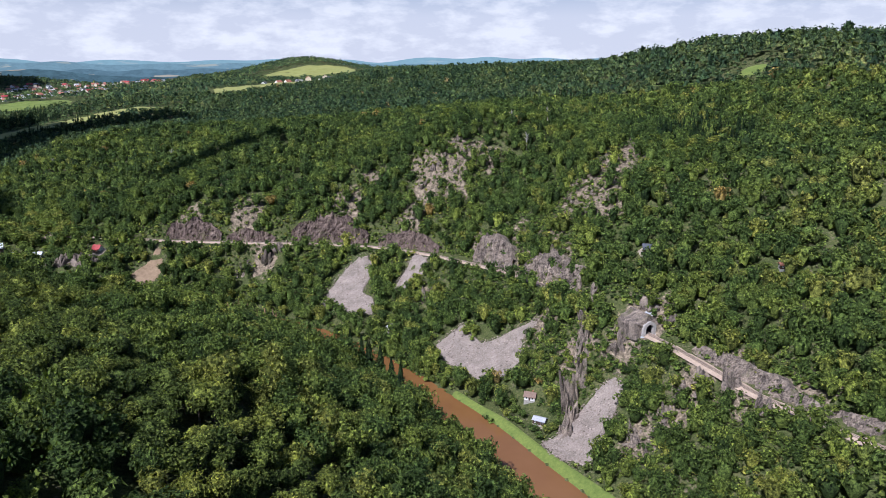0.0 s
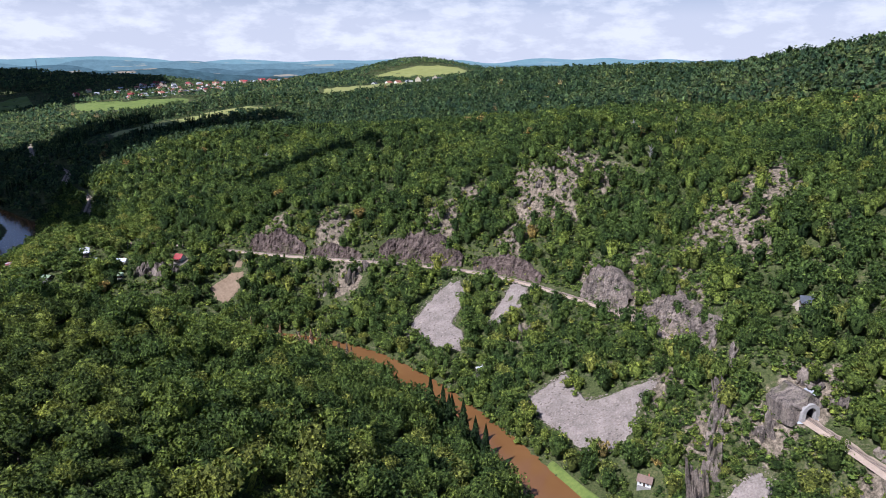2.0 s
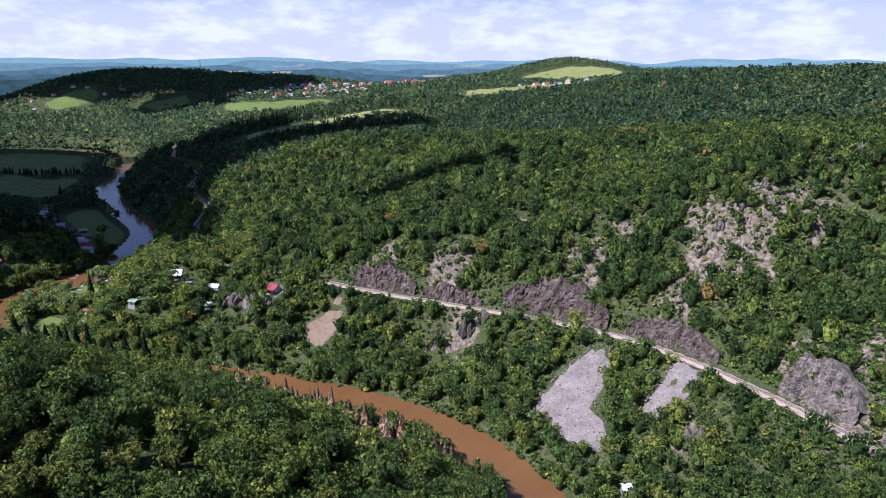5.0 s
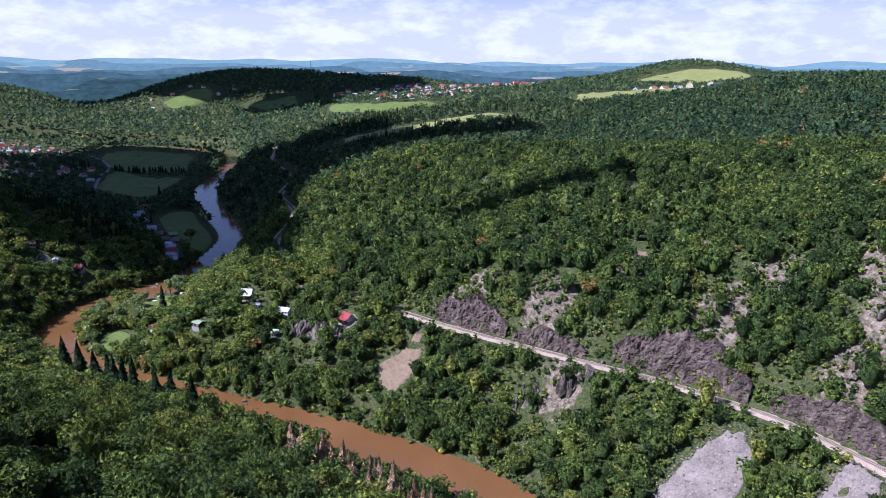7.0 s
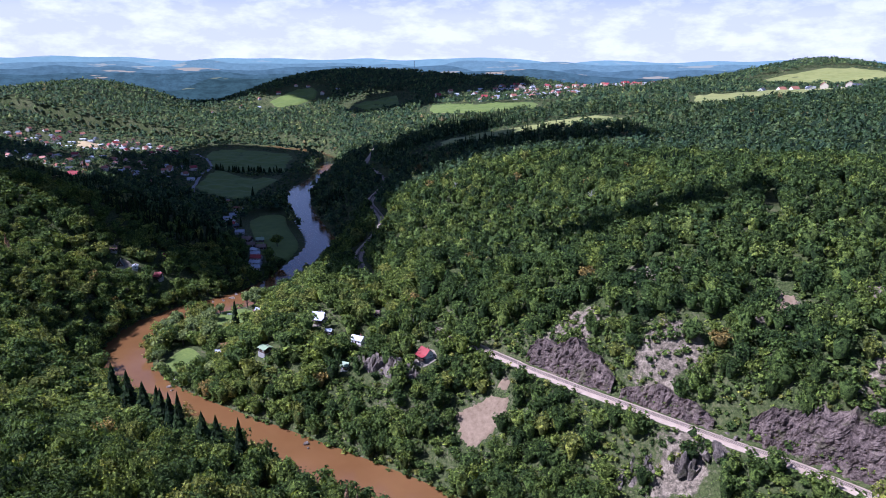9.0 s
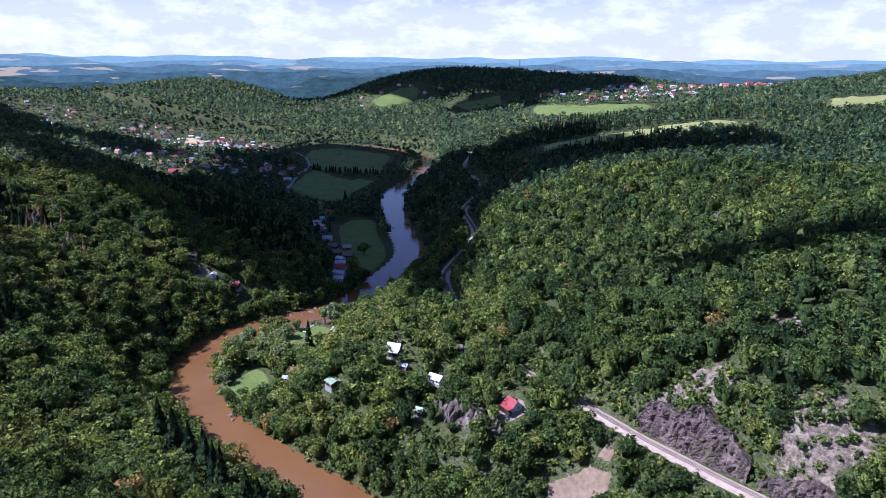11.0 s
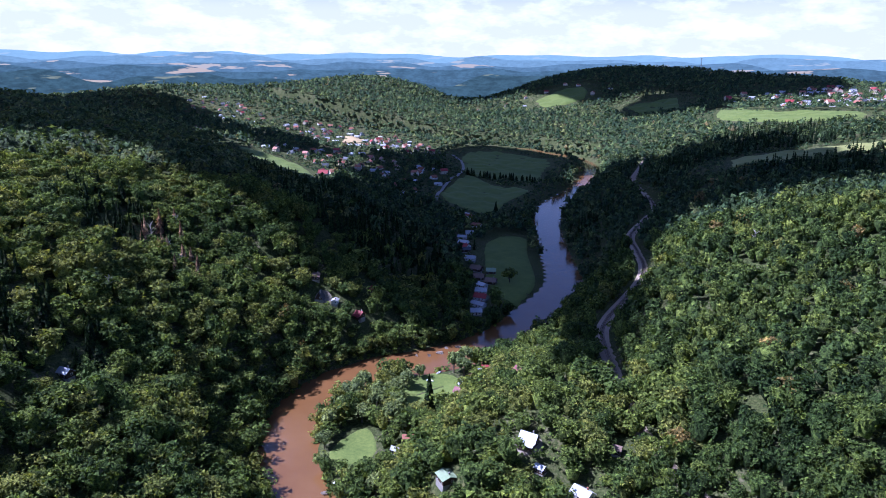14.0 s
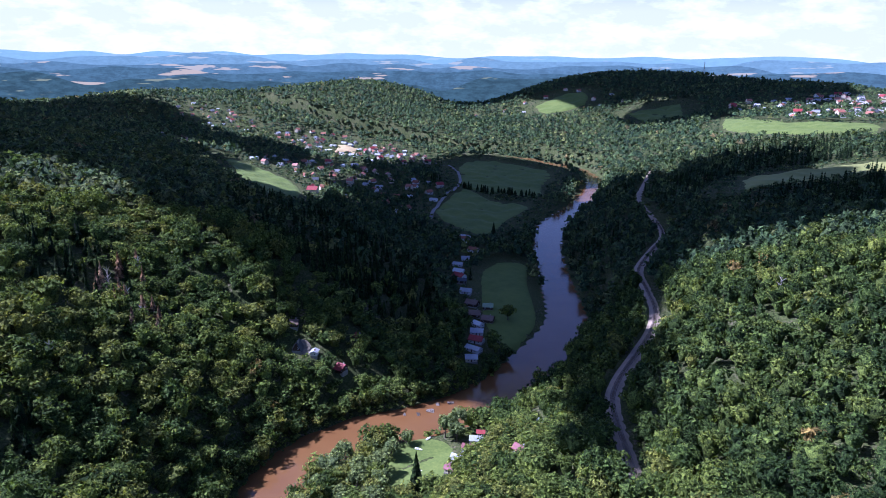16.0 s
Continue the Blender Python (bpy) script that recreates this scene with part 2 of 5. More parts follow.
RIVER = [(190, 60), (140, 130), (95, 200), (66, 245), (40, 290), (17, 332), (-8, 368), (-38, 408), (-78, 450), (-122, 483), (-175, 499),
         (-250, 502), (-320, 497), (-390, 490), (-450, 489), (-500, 505), (-531, 535), (-542, 575), (-537, 620), (-545, 672), (-572, 722),
         (-617, 785), (-690, 836), (-782, 897), (-882, 982), (-950, 1078), (-1042, 1184), (-1130, 1270), (-1255, 1318), (-1400, 1300),
         (-1540, 1180), (-1760, 1010), (-2000, 900)]
RAIL = [(-960, 1230, 41), (-880, 1134, 41), (-812, 1055, 41), (-740, 1003, 41), (-674, 949, 41), (-637, 896, 42), (-599, 841, 42), (-560, 810, 42), (-527, 784, 42),
        (-502, 755, 42), (-481, 722, 42), (-459, 686, 42), (-440, 664, 42), (-404, 639, 42), (-371, 617, 42), (-337, 600, 42), (-300, 590, 43),
        (-262, 583, 43), (-222, 576, 43), (-153, 570, 43), (-107, 567, 43), (-80, 562, 43), (-47, 552, 43.5), (-10, 529, 44), (28, 495, 45),
        (52, 468, 46), (68, 440, 47), (84, 410, 48), (98, 376, 49), (110, 347, 50), (119, 326, 50), (128, 302, 50), (138, 277, 50), (150, 255, 50.5), (164, 233, 51), (190, 200, 51), (230, 160, 52)]
TUNNEL = ((82, 414), (110, 347))
river_line = smooth_line(RIVER, 8.0)
rail_line = smooth_line(RAIL, 5.0)

SOUTH_HILL = [(0, 0, 92), (-60, -250, 100), (-84, 142, 100), (-61, 158, 88), (-36, 198, 65), (-47, 254, 58), (-13, 258, 34), (60, 150, 22), (-102, 172, 101),
              (-73, 189, 89), (-159, 266, 85), (-104, 267, 76), (-175, 290, 87), (-143, 258, 86), (-179, 360, 64), (-125, 288, 75), (-105, 320, 63),
              (-86, 340, 44), (-237, 347, 76), (-212, 354, 68), (-208, 392, 48), (-188, 414, 36), (-275, 374, 64), (-279, 400, 47), (-400, 440, 28),
              (-392, 411, 35), (-433, 416, 41), (-330, 330, 78), (-430, 330, 82)]
WEST_HILL = [(-505, 463, 22), (-525, 464, 25), (-489, 481, 8), (-544, 428, 59), (-548, 416, 70), (-597, 417, 86), (-681, 420, 106), (-645, 431, 92),
             (-673, 476, 80), (-680, 504, 82), (-619, 485, 53), (-621, 521, 46), (-656, 585, 62), (-695, 610, 54), (-632, 595, 42), (-600, 558, 30),
             (-582, 579, 24), (-558, 583, 6), (-591, 482, 51), (-500, 340, 92), (-640, 300, 112), (-850, 380, 118), (-900, 470, 108), (-800, 600, 72),
             (-740, 690, 30), (-1100, 450, 104), (-1020, 557, 82), (-1049, 636, 60)]
VALLEY = [(-576, 673, 4), (-652, 726, 4), (-749, 801, 4), (-876, 847, 5), (-1006, 879, 6), (-977, 1016, 4), (-1061, 1133, 4), (-1218, 1250, 4),
          (-1368, 1230, 5), (-1131, 993, 6), (-960, 745, 26), (-1120, 800, 18), (-1300, 950, 14), (-1418, 865, 27), (-1485, 890, 26), (-1545, 900, 28),
          (-1200, 680, 45), (-1350, 740, 42), (-620, 690, 6), (-850, 760, 12)]
NORTH_SLOPE = [(-182, 598, 72), (-107, 600, 84), (-66, 605, 88), (9, 589, 118), (145, 522, 128), (179, 445, 119), (74, 520, 86), (82, 627, 138), (30, 560, 82),
               (-246, 617, 65), (-64, 585, 66), (-27, 557, 60), (-61, 645, 104), (-334, 644, 66), (-253, 644, 75), (-294, 736, 80), (-135, 626, 80),
               (-143, 762, 114), (-323, 650, 62), (-268, 659, 68), (-357, 621, 44), (-408, 607, 45), (-410, 580, 36), (-388, 692, 50), (-424, 713, 57),
               (-468, 783, 63), (-400, 765, 66), (-450, 845, 86), (-367, 860, 95), (124, 405, 78), (185, 361, 80)]
NORTH_FOOT = [(133, 347, 60), (165, 303, 67), (111, 276, 27), (133, 253, 42), (35, 486, 44), (54, 405, 29), (-40, 500, 18), (-37, 462, 6), (52, 337, 2), (49, 356, 7),
              (-166, 548, 16), (-246, 548, 16), (-200, 560, 32), (-343, 567, 31), (-374, 565, 38), (-384, 532, 28), (-292, 567, 38), (-447, 548, 4),
              (-470, 545, 3), (-490, 580, 3), (-500, 620, 3), (-450, 600, 22), (95, 385, 66), (220, 230, 70), (240, 330, 95), (-70, 535, 32), (-110, 540, 28)]
PLATEAU = [(91, 996, 150), (206, 825, 158), (272, 667, 158), (320, 566, 162), (215, 517, 127), (242, 414, 121), (110, 640, 130), (345, 722, 200), (277, 856, 194),
           (395, 649, 198), (316, 789, 197), (240, 971, 186), (192, 1134, 168), (118, 1295, 168), (-55, 1599, 168), (-60, 898, 120), (-287, 1268, 115),
           (-548, 1288, 108), (-110, 742, 104), (-519, 1292, 108), (-331, 1045, 96), (-177, 933, 108), (-684, 1054, 76), (-582, 1150, 80), (-727, 1412, 97),
           (500, 560, 188), (600, 900, 180), (450, 250, 150), (-560, 960, 72), (-769, 947, 18)]
FAR_LAND = [(-1987, 1909, 124), (-1961, 2090, 128), (-1863, 2325, 128), (-1580, 2421, 122), (-1368, 2440, 120),
            (-1568, 1472, 47), (-1428, 1634, 64), (-1086, 1542, 88), (-883, 1445, 95), (-1075, 1300, 40), (-1009, 2068, 110), (-946, 2209, 128), (-820, 1782, 124),
            (-1748, 1255, 60), (-1745, 670, 70), (-477, 1527, 119), (-635, 2418, 166), (-527, 2648, 197), (-352, 2576, 184), (-248, 2186, 160), (5, 1746, 165),
            (-214, 1535, 145), (-536, 1662, 122), (-376, 2218, 138)]
FAR_WEST = [(-1673, 357, 118), (-1861, 614, 108), (-2025, 835, 106), (-2084, 1000, 108), (-2102, 1104, 117), (-2101, 1242, 127), (-2105, 1353, 116), (-2058, 1444, 90),
            (-1981, 1478, 62), (-1857, 1488, 32), (-1877, 1549, 58), (-1850, 1588, 80), (-1794, 1665, 108), (-1794, 1745, 130), (-1680, 807, 60), (-1518, 615, 68), (-1832, 516, 78),
            (-1300, 300, 110), (-1800, 200, 110), (-3000, 1300, -40), (-3000, 2300, -20), (-2000, 3000, 20), (-700, 3300, 40), (400, 2800, 140),
            (800, 1500, 165), (1000, 600, 165), (700, -200, 150), (0, -1000, 120), (-1000, -400, 120), (-2400, -300, 110)]
BEYOND = [(-2350, 500, 62), (-2400, 700, 55), (-2400, 900, 48), (-2390, 1100, 40), (-2370, 1300, 30), (-2330, 1480, 5), (-2280, 1620, -40), (-2230, 1750, -45), (-2150, 1860, 30),
          (-1154, 2673, 60), (-928, 2670, 72), (-1365, 2590, 75), (-1254, 2650, 65), (-830, 2660, 100), (-198, 2700, 130), (-1222, 2760, 50), (-1000, 2440, 104), (-2600, 1000, 20), (-2600, 1600, -60)]
SPOTS = np.array(BEYOND + SOUTH_HILL + WEST_HILL + VALLEY + NORTH_SLOPE + NORTH_FOOT + PLATEAU + FAR_LAND + FAR_WEST, float)


def spline_setup(pts, soft):
    """Thin-plate weights for a surface over spot heights."""
    p = pts[:, :2] / 500.0
    r = np.hypot(p[:, None, 0] - p[None, :, 0], p[:, None, 1] - p[None, :, 1]) + 1e-9
    k = r * r * np.log(r)
    n = len(p)
    k[np.arange(n), np.arange(n)] = soft
    q = np.column_stack([np.ones(n), p])
    a = np.zeros((n + 3, n + 3))
    a[:n, :n], a[:n, n:], a[n:, :n] = k, q, q.T
    return p, np.linalg.solve(a, np.concatenate([pts[:, 2], np.zeros(3)]))


SP, SW = spline_setup(SPOTS, 0.0006)


def bare_height(x, y):
    out = np.empty(x.shape)
    for s in range(0, len(x), 20000):
        px, py = x[s:s + 20000] / 500.0, y[s:s + 20000] / 500.0
        r2 = (px[:, None] - SP[None, :, 0]) ** 2 + (py[:, None] - SP[None, :, 1]) ** 2 + 1e-12
        out[s:s + 20000] = (0.5 * r2 * np.log(r2)) @ SW[:-3] + SW[-3] + SW[-2] * px + SW[-1] * py
    return out


def fade(v, a, b):
    t = np.clip((v - a) / (b - a), 0, 1)
    return t * t * (3 - 2 * t)


def waves(x, y, size, seed):
    """Cheap smooth unevenness, about -1 to 1."""
    rs = np.random.RandomState(seed)
    v = np.zeros(x.shape)
    for k in range(7):
        a, f, ph = rs.uniform(0, 6.283), rs.uniform(0.6, 1.7) * 6.283 / size, rs.uniform(0, 6.283)
        v += np.sin(f * (x * math.cos(a) + y * math.sin(a)) + ph + 1.3 * np.sin(f * 0.6 * (y * math.cos(a) - x * math.sin(a)) + ph * 2))
    return v / 3.2


def half_width(where):
    """Half the river's width along its line."""
    return 13.6 + 1.6 * np.sin(where * 0.11) + 1.5 * fade(where, 95, 120)


def height(x, y):
    """The ground's height: hills, then the river's bed, then the railway's ledge."""
    x, y = np.asarray(x, float).ravel(), np.asarray(y, float).ravel()
    z = bare_height(x, y)
    r = np.hypot(x + 300, y - 700)
    z = z + (-70 + 10 * waves(x, y, 1500, 3) - z) * fade(r, 2150, 2750)
    dr, wr = to_line(x, y, river_line)
    z = np.maximum(z, 1.6) + waves(x, y, 45, 5) * 1.6 * fade(dr, 40, 90)
    w = half_width(wr)
    s = fade(dr, w + 1, w + 34)
    z = z * s + (1 - s) * np.where(dr < w, -1.6, -1.6 + np.clip(dr - w, 0, 6) * 0.55)
    dt, wt = to_line(x, y, rail_line)
    zt = np.interp(wt, np.arange(len(rail_line)), rail_line[:, 2]) - 0.7
    t = (np.array(TUNNEL[1]) - np.array(TUNNEL[0]))
    ln = np.hypot(*t)
    along = ((x - TUNNEL[0][0]) * t[0] + (y - TUNNEL[0][1]) * t[1]) / ln
    inside = fade(along, -2, 4) * (1 - fade(along, ln - 4, ln + 2)) * (dt < 40)
    s = (1 - fade(dt, 5.2, 15)) * (1 - inside)
    return z * (1 - s) + zt * s


def mesh_from(name, verts, tris, mat, tint=None, smooth=False):
    """A mesh from arrays, with a tint for each triangle."""
    me = bpy.data.meshes.new(name)
    verts, tris = np.asarray(verts, np.float32), np.asarray(tris, np.int32)
    side = tris.shape[1]
    me.vertices.add(len(verts))
    me.vertices.foreach_set("co", verts.ravel())
    me.loops.add(tris.size)
    me.loops.foreach_set("vertex_index", tris.ravel())
    me.polygons.add(len(tris))
    me.polygons.foreach_set("loop_start", np.arange(0, tris.size, side, dtype=np.int32))
    me.polygons.foreach_set("use_smooth", np.full(len(tris), smooth))
    if tint is not None:
        me.attributes.new("tint", "FLOAT", "FACE").data.foreach_set("value", np.asarray(tint, np.float32))
    me.update(calc_edges=True)
    me.materials.append(mat)
    return me


def grid_axis(n, lo, hi, c, k):
    u = np.linspace(-1, 1, n)
    v = np.sinh(u * k) / math.sinh(k)
    return np.where(v < 0, c + v * (c - lo), c + v * (hi - c))


SIDE = 380
AX, AY = grid_axis(SIDE, -4900, 4300, -230, 3.6), grid_axis(SIDE, -4200, 4900, 540, 3.7)
MX, MY = (g.ravel() for g in np.meshgrid(AX, AY, indexing="ij"))
GRID = height(MX, MY).reshape(SIDE, SIDE)
RIVER_OFF, RIVER_AT = (g.reshape(SIDE, SIDE) for g in to_line(MX, MY, river_line))
RAIL_OFF = to_line(MX, MY, rail_line)[0].reshape(SIDE, SIDE)


def on_grid(x, y, *layers):
    """Values of grid layers between the sheet's corners."""
    x, y = np.asarray(x, float).ravel(), np.asarray(y, float).ravel()
    i, j = np.clip(np.searchsorted(AX, x) - 1, 0, SIDE - 2), np.clip(np.searchsorted(AY, y) - 1, 0, SIDE - 2)
    u, w = (x - AX[i]) / (AX[i + 1] - AX[i]), (y - AY[j]) / (AY[j + 1] - AY[j])
    return [(g[i, j] * (1 - u) + g[i + 1, j] * u) * (1 - w) + (g[i, j + 1] * (1 - u) + g[i + 1, j + 1] * u) * w for g in layers]


def land(x, y):
    """The height of the ground sheet itself."""
    return on_grid(x, y, GRID)[0]


def ground_sheet():
    """One sheet, fine near the river and coarse towards the horizon."""
    v = np.column_stack([MX, MY, GRID.ravel()])
    i = np.arange(SIDE * SIDE).reshape(SIDE, SIDE)
    q = np.column_stack([i[:-1, :-1].ravel(), i[1:, :-1].ravel(), i[1:, 1:].ravel(), i[:-1, 1:].ravel()])
    mid = v[q].mean(1)
    t = np.array(TUNNEL[1], float) - np.array(TUNNEL[0], float)
    ln = np.hypot(*t)
    al = ((mid[:, 0] - TUNNEL[0][0]) * t[0] + (mid[:, 1] - TUNNEL[0][1]) * t[1]) / ln
    ac = np.abs((mid[:, 0] - TUNNEL[0][0]) * t[1] - (mid[:, 1] - TUNNEL[0][1]) * t[0]) / ln
    q = q[~((ac < 3.0) & (al > ln - 9) & (al < ln + 0.5))]
    return tagged(new("ground", mesh_from("ground", v, q, GROUND, smooth=True)), "green wooded valley ground with soil, grass and rock", "ground", kind="structure")


ROCKY = [(5, 590, 22), (-12, 578, 20), (-25, 565, 18), (8, 572, 16), (22, 590, 16), (40, 583, 12), (-20, 600, 16), (140, 519, 24), (122, 512, 26), (108, 500, 26), (94, 490, 22), (112, 480, 22), (128, 492, 16), (84, 485, 16), (112, 465, 18),
         (153, 455, 10), (-135, 628, 16), (-80, 590, 18), (-170, 590, 18), (-220, 596, 16), (112, 358, 18), (100, 350, 16), (75, 365, 15), (118, 300, 16), (95, 292, 15), (128, 283, 14),
         (140, 305, 14), (155, 270, 14), (50, 478, 14), (78, 452, 16), (30, 525, 12), (-150, 556, 14), (-10, 490, 12), (60, 400, 12), (-200, 640, 14), (-100, 640, 14), (55, 505, 14), (-60, 612, 16)]


def rocky(x, y):
    """How stony the ground is, 0 to 1."""
    v = np.zeros(x.shape)
    near = np.where((x > -260) & (x < 220) & (y > 220) & (y < 700))[0]
    x, y = x[near], y[near]
    wob = 0.25 * waves(x, y, 14, 6)
    for cx, cy, r in ROCKY:
        v[near] = np.maximum(v[near], 1 - fade(np.hypot(x - cx, y - cy) + r * wob, r * 0.3, r * 1.25))
    return v


ground = ground_sheet()
stony = ground.data.attributes.new("rocky", "FLOAT", "POINT")
co = np.empty(len(ground.data.vertices) * 3, np.float32)
ground.data.vertices.foreach_get("co", co)
stony.data.foreach_set("value", rocky(co[0::3].astype(float), co[1::3].astype(float)).astype(np.float32))


def river_water():
    line = smooth_line(RIVER, 6.0)
    d = np.gradient(line, axis=0)
    d /= np.linalg.norm(d, axis=1)[:, None]
    nrm = np.column_stack([-d[:, 1], d[:, 0]])
    rows, cols = len(line), 9
    v = np.array([[*(line[i] + nrm[i] * (k / (cols - 1) - 0.5) * 62), 0.0] for i in range(rows) for k in range(cols)])
    q = [(i * cols + k, (i + 1) * cols + k, (i + 1) * cols + k + 1, i * cols + k + 1) for i in range(rows - 1) for k in range(cols - 1)]
    return tagged(new("water", mesh_from("water", v, q, WATER, smooth=True)), "muddy brown river winding through the wooded valley", "river", kind="structure")


river_water()

# ---- fields, lawns, scree and bare patches ----
LOW_SPOTS = []      # places where the trees stay low
CLEAR = []          # outlines in which no tree stands
SHEETS = []


def patch(name, outline, mat, label, category, lift=0.35, kind="structure", rough=0.0, rings=14, n=72, clear=True, keep=2.5, low=0):
    """A sheet that lies on the ground within a closed, star-shaped outline."""
    p = np.array(outline, float)
    loop = smooth_line(np.vstack([p, p[:1]]), 5.0) if len(p) > 4 else np.vstack([p, p[:1]])
    c = p.mean(0)
    s = np.concatenate([[0], np.cumsum(np.hypot(*np.diff(loop, axis=0).T))])
    u = np.linspace(0, s[-1], n, endpoint=False)
    ring = np.column_stack([np.interp(u, s, loop[:, 0]), np.interp(u, s, loop[:, 1])])
    rs = np.random.RandomState(len(name) * 7 + int(abs(c[0])))
    if rough:
        ring = c + (ring - c) * (1 + rs.uniform(-rough, rough, (n, 1)))
    f = (np.arange(1, rings + 1) / rings)[:, None, None]
    xy = np.vstack([c[None], (c + f * (ring[None] - c)).reshape(-1, 2)])
    v = np.column_stack([xy, height(xy[:, 0], xy[:, 1]) + lift])
    v[-n:, 2] -= lift * 1.5
    a = np.arange(n)
    b = (a + 1) % n
    tris = [np.column_stack([np.zeros(n, int), 1 + a, 1 + b])]
    for k in range(rings - 1):
        o, q = 1 + k * n, 1 + (k + 1) * n
        tris += [np.column_stack([o + a, q + a, q + b]), np.column_stack([o + a, q + b, o + b])]
    t = np.vstack(tris)
    turn = np.sum(ring[:, 0] * np.roll(ring[:, 1], -1) - ring[:, 1] * np.roll(ring[:, 0], -1))
    if turn < 0:
        t = t[:, ::-1]
    if clear:
        out = (ring - c) / np.hypot(*(ring - c).T)[:, None]
        CLEAR.append((c, ring + out * keep))
    if low:
        for k in range(0, n, 3):
            LOW_SPOTS.append((*(ring[k] + (ring[k] - c) / np.hypot(*(ring[k] - c)) * low * 0.6), low))
    ob = tagged(new(name, mesh_from(name, v, t, mat, smooth=True)), label, category, kind=kind)
    SHEETS.append(ob)
    return ob


def in_ring(x, y, ring):
    inside = np.zeros(x.shape, bool)
    a = ring[-1]
    for b in ring:
        cross = ((a[1] > y) != (b[1] > y)) & (x < (b[0] - a[0]) * (y - a[1]) / (b[1] - a[1] + 1e-12) + a[0])
        inside ^= cross
        a = b
    return inside


patch("meadow", [(-1006, 879), (-940, 862), (-872, 875), (-925, 945), (-977, 1016), (-1040, 1000), (-1123, 1000)], MEADOW, "large green mown meadow on the river flat", "meadow", 1.0, keep=6, low=26)
patch("meadow", [(-1091, 1128), (-1030, 1075), (-1075, 1040), (-1131, 1010), (-1250, 1070), (-1355, 1135), (-1368, 1210), (-1218, 1240)], MEADOW, "large green mown meadow behind a tree row", "meadow", 1.2, keep=6, low=26)
patch("meadow", [(-778, 828), (-757, 847), (-700, 808), (-631, 765), (-601, 730), (-590, 712), (-640, 722), (-749, 790)], MEADOW, "green riverside meadow with a mown strip", "meadow", 0.5, keep=11)
patch("meadow", [(-1308, 680), (-1284, 705), (-1150, 735), (-1006, 698), (-958, 648), (-1086, 655), (-1200, 670)], LAWN, "pale green sloping meadow between wooded hills", "meadow", 1.5, keep=6, low=26)
patch("meadow", [(-1172, 1648), (-1050, 1570), (-933, 1530), (-828, 1560), (-790, 1492), (-880, 1442), (-1028, 1475)], LAWN, "bright green meadow below the hilltop village", "meadow", 2.0, keep=6, low=26)
patch("field", [(-571, 1766), (-506, 1920), (-459, 2120), (-290, 1890), (-303, 1710), (-375, 1650), (-454, 1488), (-500, 1560)], HAY, "pale yellow-green hay field on the plateau", "field", 2.5, keep=6, low=26)
patch("field", [(-594, 2255), (-525, 2371), (-433, 2450), (-300, 2420), (-265, 2110), (-403, 2262)], HAY, "pale green hay field under a wooded hilltop", "field", 2.5, keep=6, low=26)
patch("field", [(-661, 1040), (-720, 1128), (-690, 1205), (-630, 1285), (-535, 1318), (-515, 1280), (-600, 1245), (-644, 1175)], HAY, "narrow olive hay field between two woods", "field", 2.0, keep=6, low=26)
patch("field", [(-1722, 2115), (-1656, 2390), (-1418, 2480), (-1450, 2270), (-1504, 2204)], HAY, "pale field on top of the dark wooded hill", "field", 3.0, keep=6, low=26)
patch("field", [(-1716, 1585), (-1717, 1667), (-1675, 1716), (-1606, 1657), (-1634, 1560)], MEADOW, "small green field among hillside woods", "field", 2.0, keep=6, low=26)
patch("field", [(-1469, 1673), (-1415, 1795), (-1322, 1703), (-1367, 1633)], MEADOW, "small green field among hillside woods", "field", 2.0, keep=6, low=26)
patch("field", [(-1553, 964), (-1527, 997), (-1474, 967), (-1481, 927)], STRAW, "small ripe corn plot inside the village", "field", 1.5)
patch("lawn", [(-518, 580), (-518, 600), (-504, 611), (-484, 600), (-468, 580), (-474, 562), (-490, 566)], LAWN, "sunlit mown lawn sloping to the river", "lawn", 0.3, keep=4.0)
patch("lawn", [(-472, 521), (-477, 538), (-453, 533), (-440, 516), (-458, 508)], LAWN, "sunlit grass clearing inside the river bend", "lawn", 0.3, keep=4.0)
patch("grass_bank", [(-72, 428), (-58, 410), (-52, 392), (-62, 390), (-76, 412), (-88, 432)], LAWN, "bright green grassy river bank", "bank", 0.5)
patch("grass_bank", [(8, 378), (20, 361), (34, 344), (57, 303), (84, 257), (76, 253), (51, 298), (28, 340), (14, 358), (3, 374)], LAWN, "bright green grassy river bank", "bank", 0.5)
patch("scree", [(-94, 507), (-80, 532), (-67, 543), (-56, 537), (-58, 521), (-62, 508), (-53, 501), (-53, 486), (-68, 491), (-84, 500)], SCREE, "grey scree of broken stone below the railway", "scree", 0.9, rough=0.06)
patch("scree", [(-39, 505), (-32, 519), (-22, 530), (-12, 522), (-18, 510), (-27, 503)], SCREE, "small grey scree below the railway", "scree", 0.9, rough=0.06)
patch("scree", [(-9, 429), (0, 438), (14, 446), (17, 424), (31, 416), (51, 415), (61, 404), (50, 402), (48, 385), (36, 380), (24, 384), (6, 406)], SCREE, "wide grey scree reaching down to the river trees", "scree", 0.9, rough=0.05)
patch("scree", [(50, 318), (66, 326), (82, 336), (91, 337), (93, 328), (86, 316), (78, 306), (69, 294), (57, 304)], SCREE, "grey scree chute below the tunnel", "scree", 0.9, rough=0.05)
patch("bare_slope", [(-258, 551), (-250, 561), (-242, 570), (-234, 560), (-236, 551), (-241, 543), (-250, 543)], EARTH, "bare pinkish earth slope among trees", "slope", 0.6, rough=0.08)
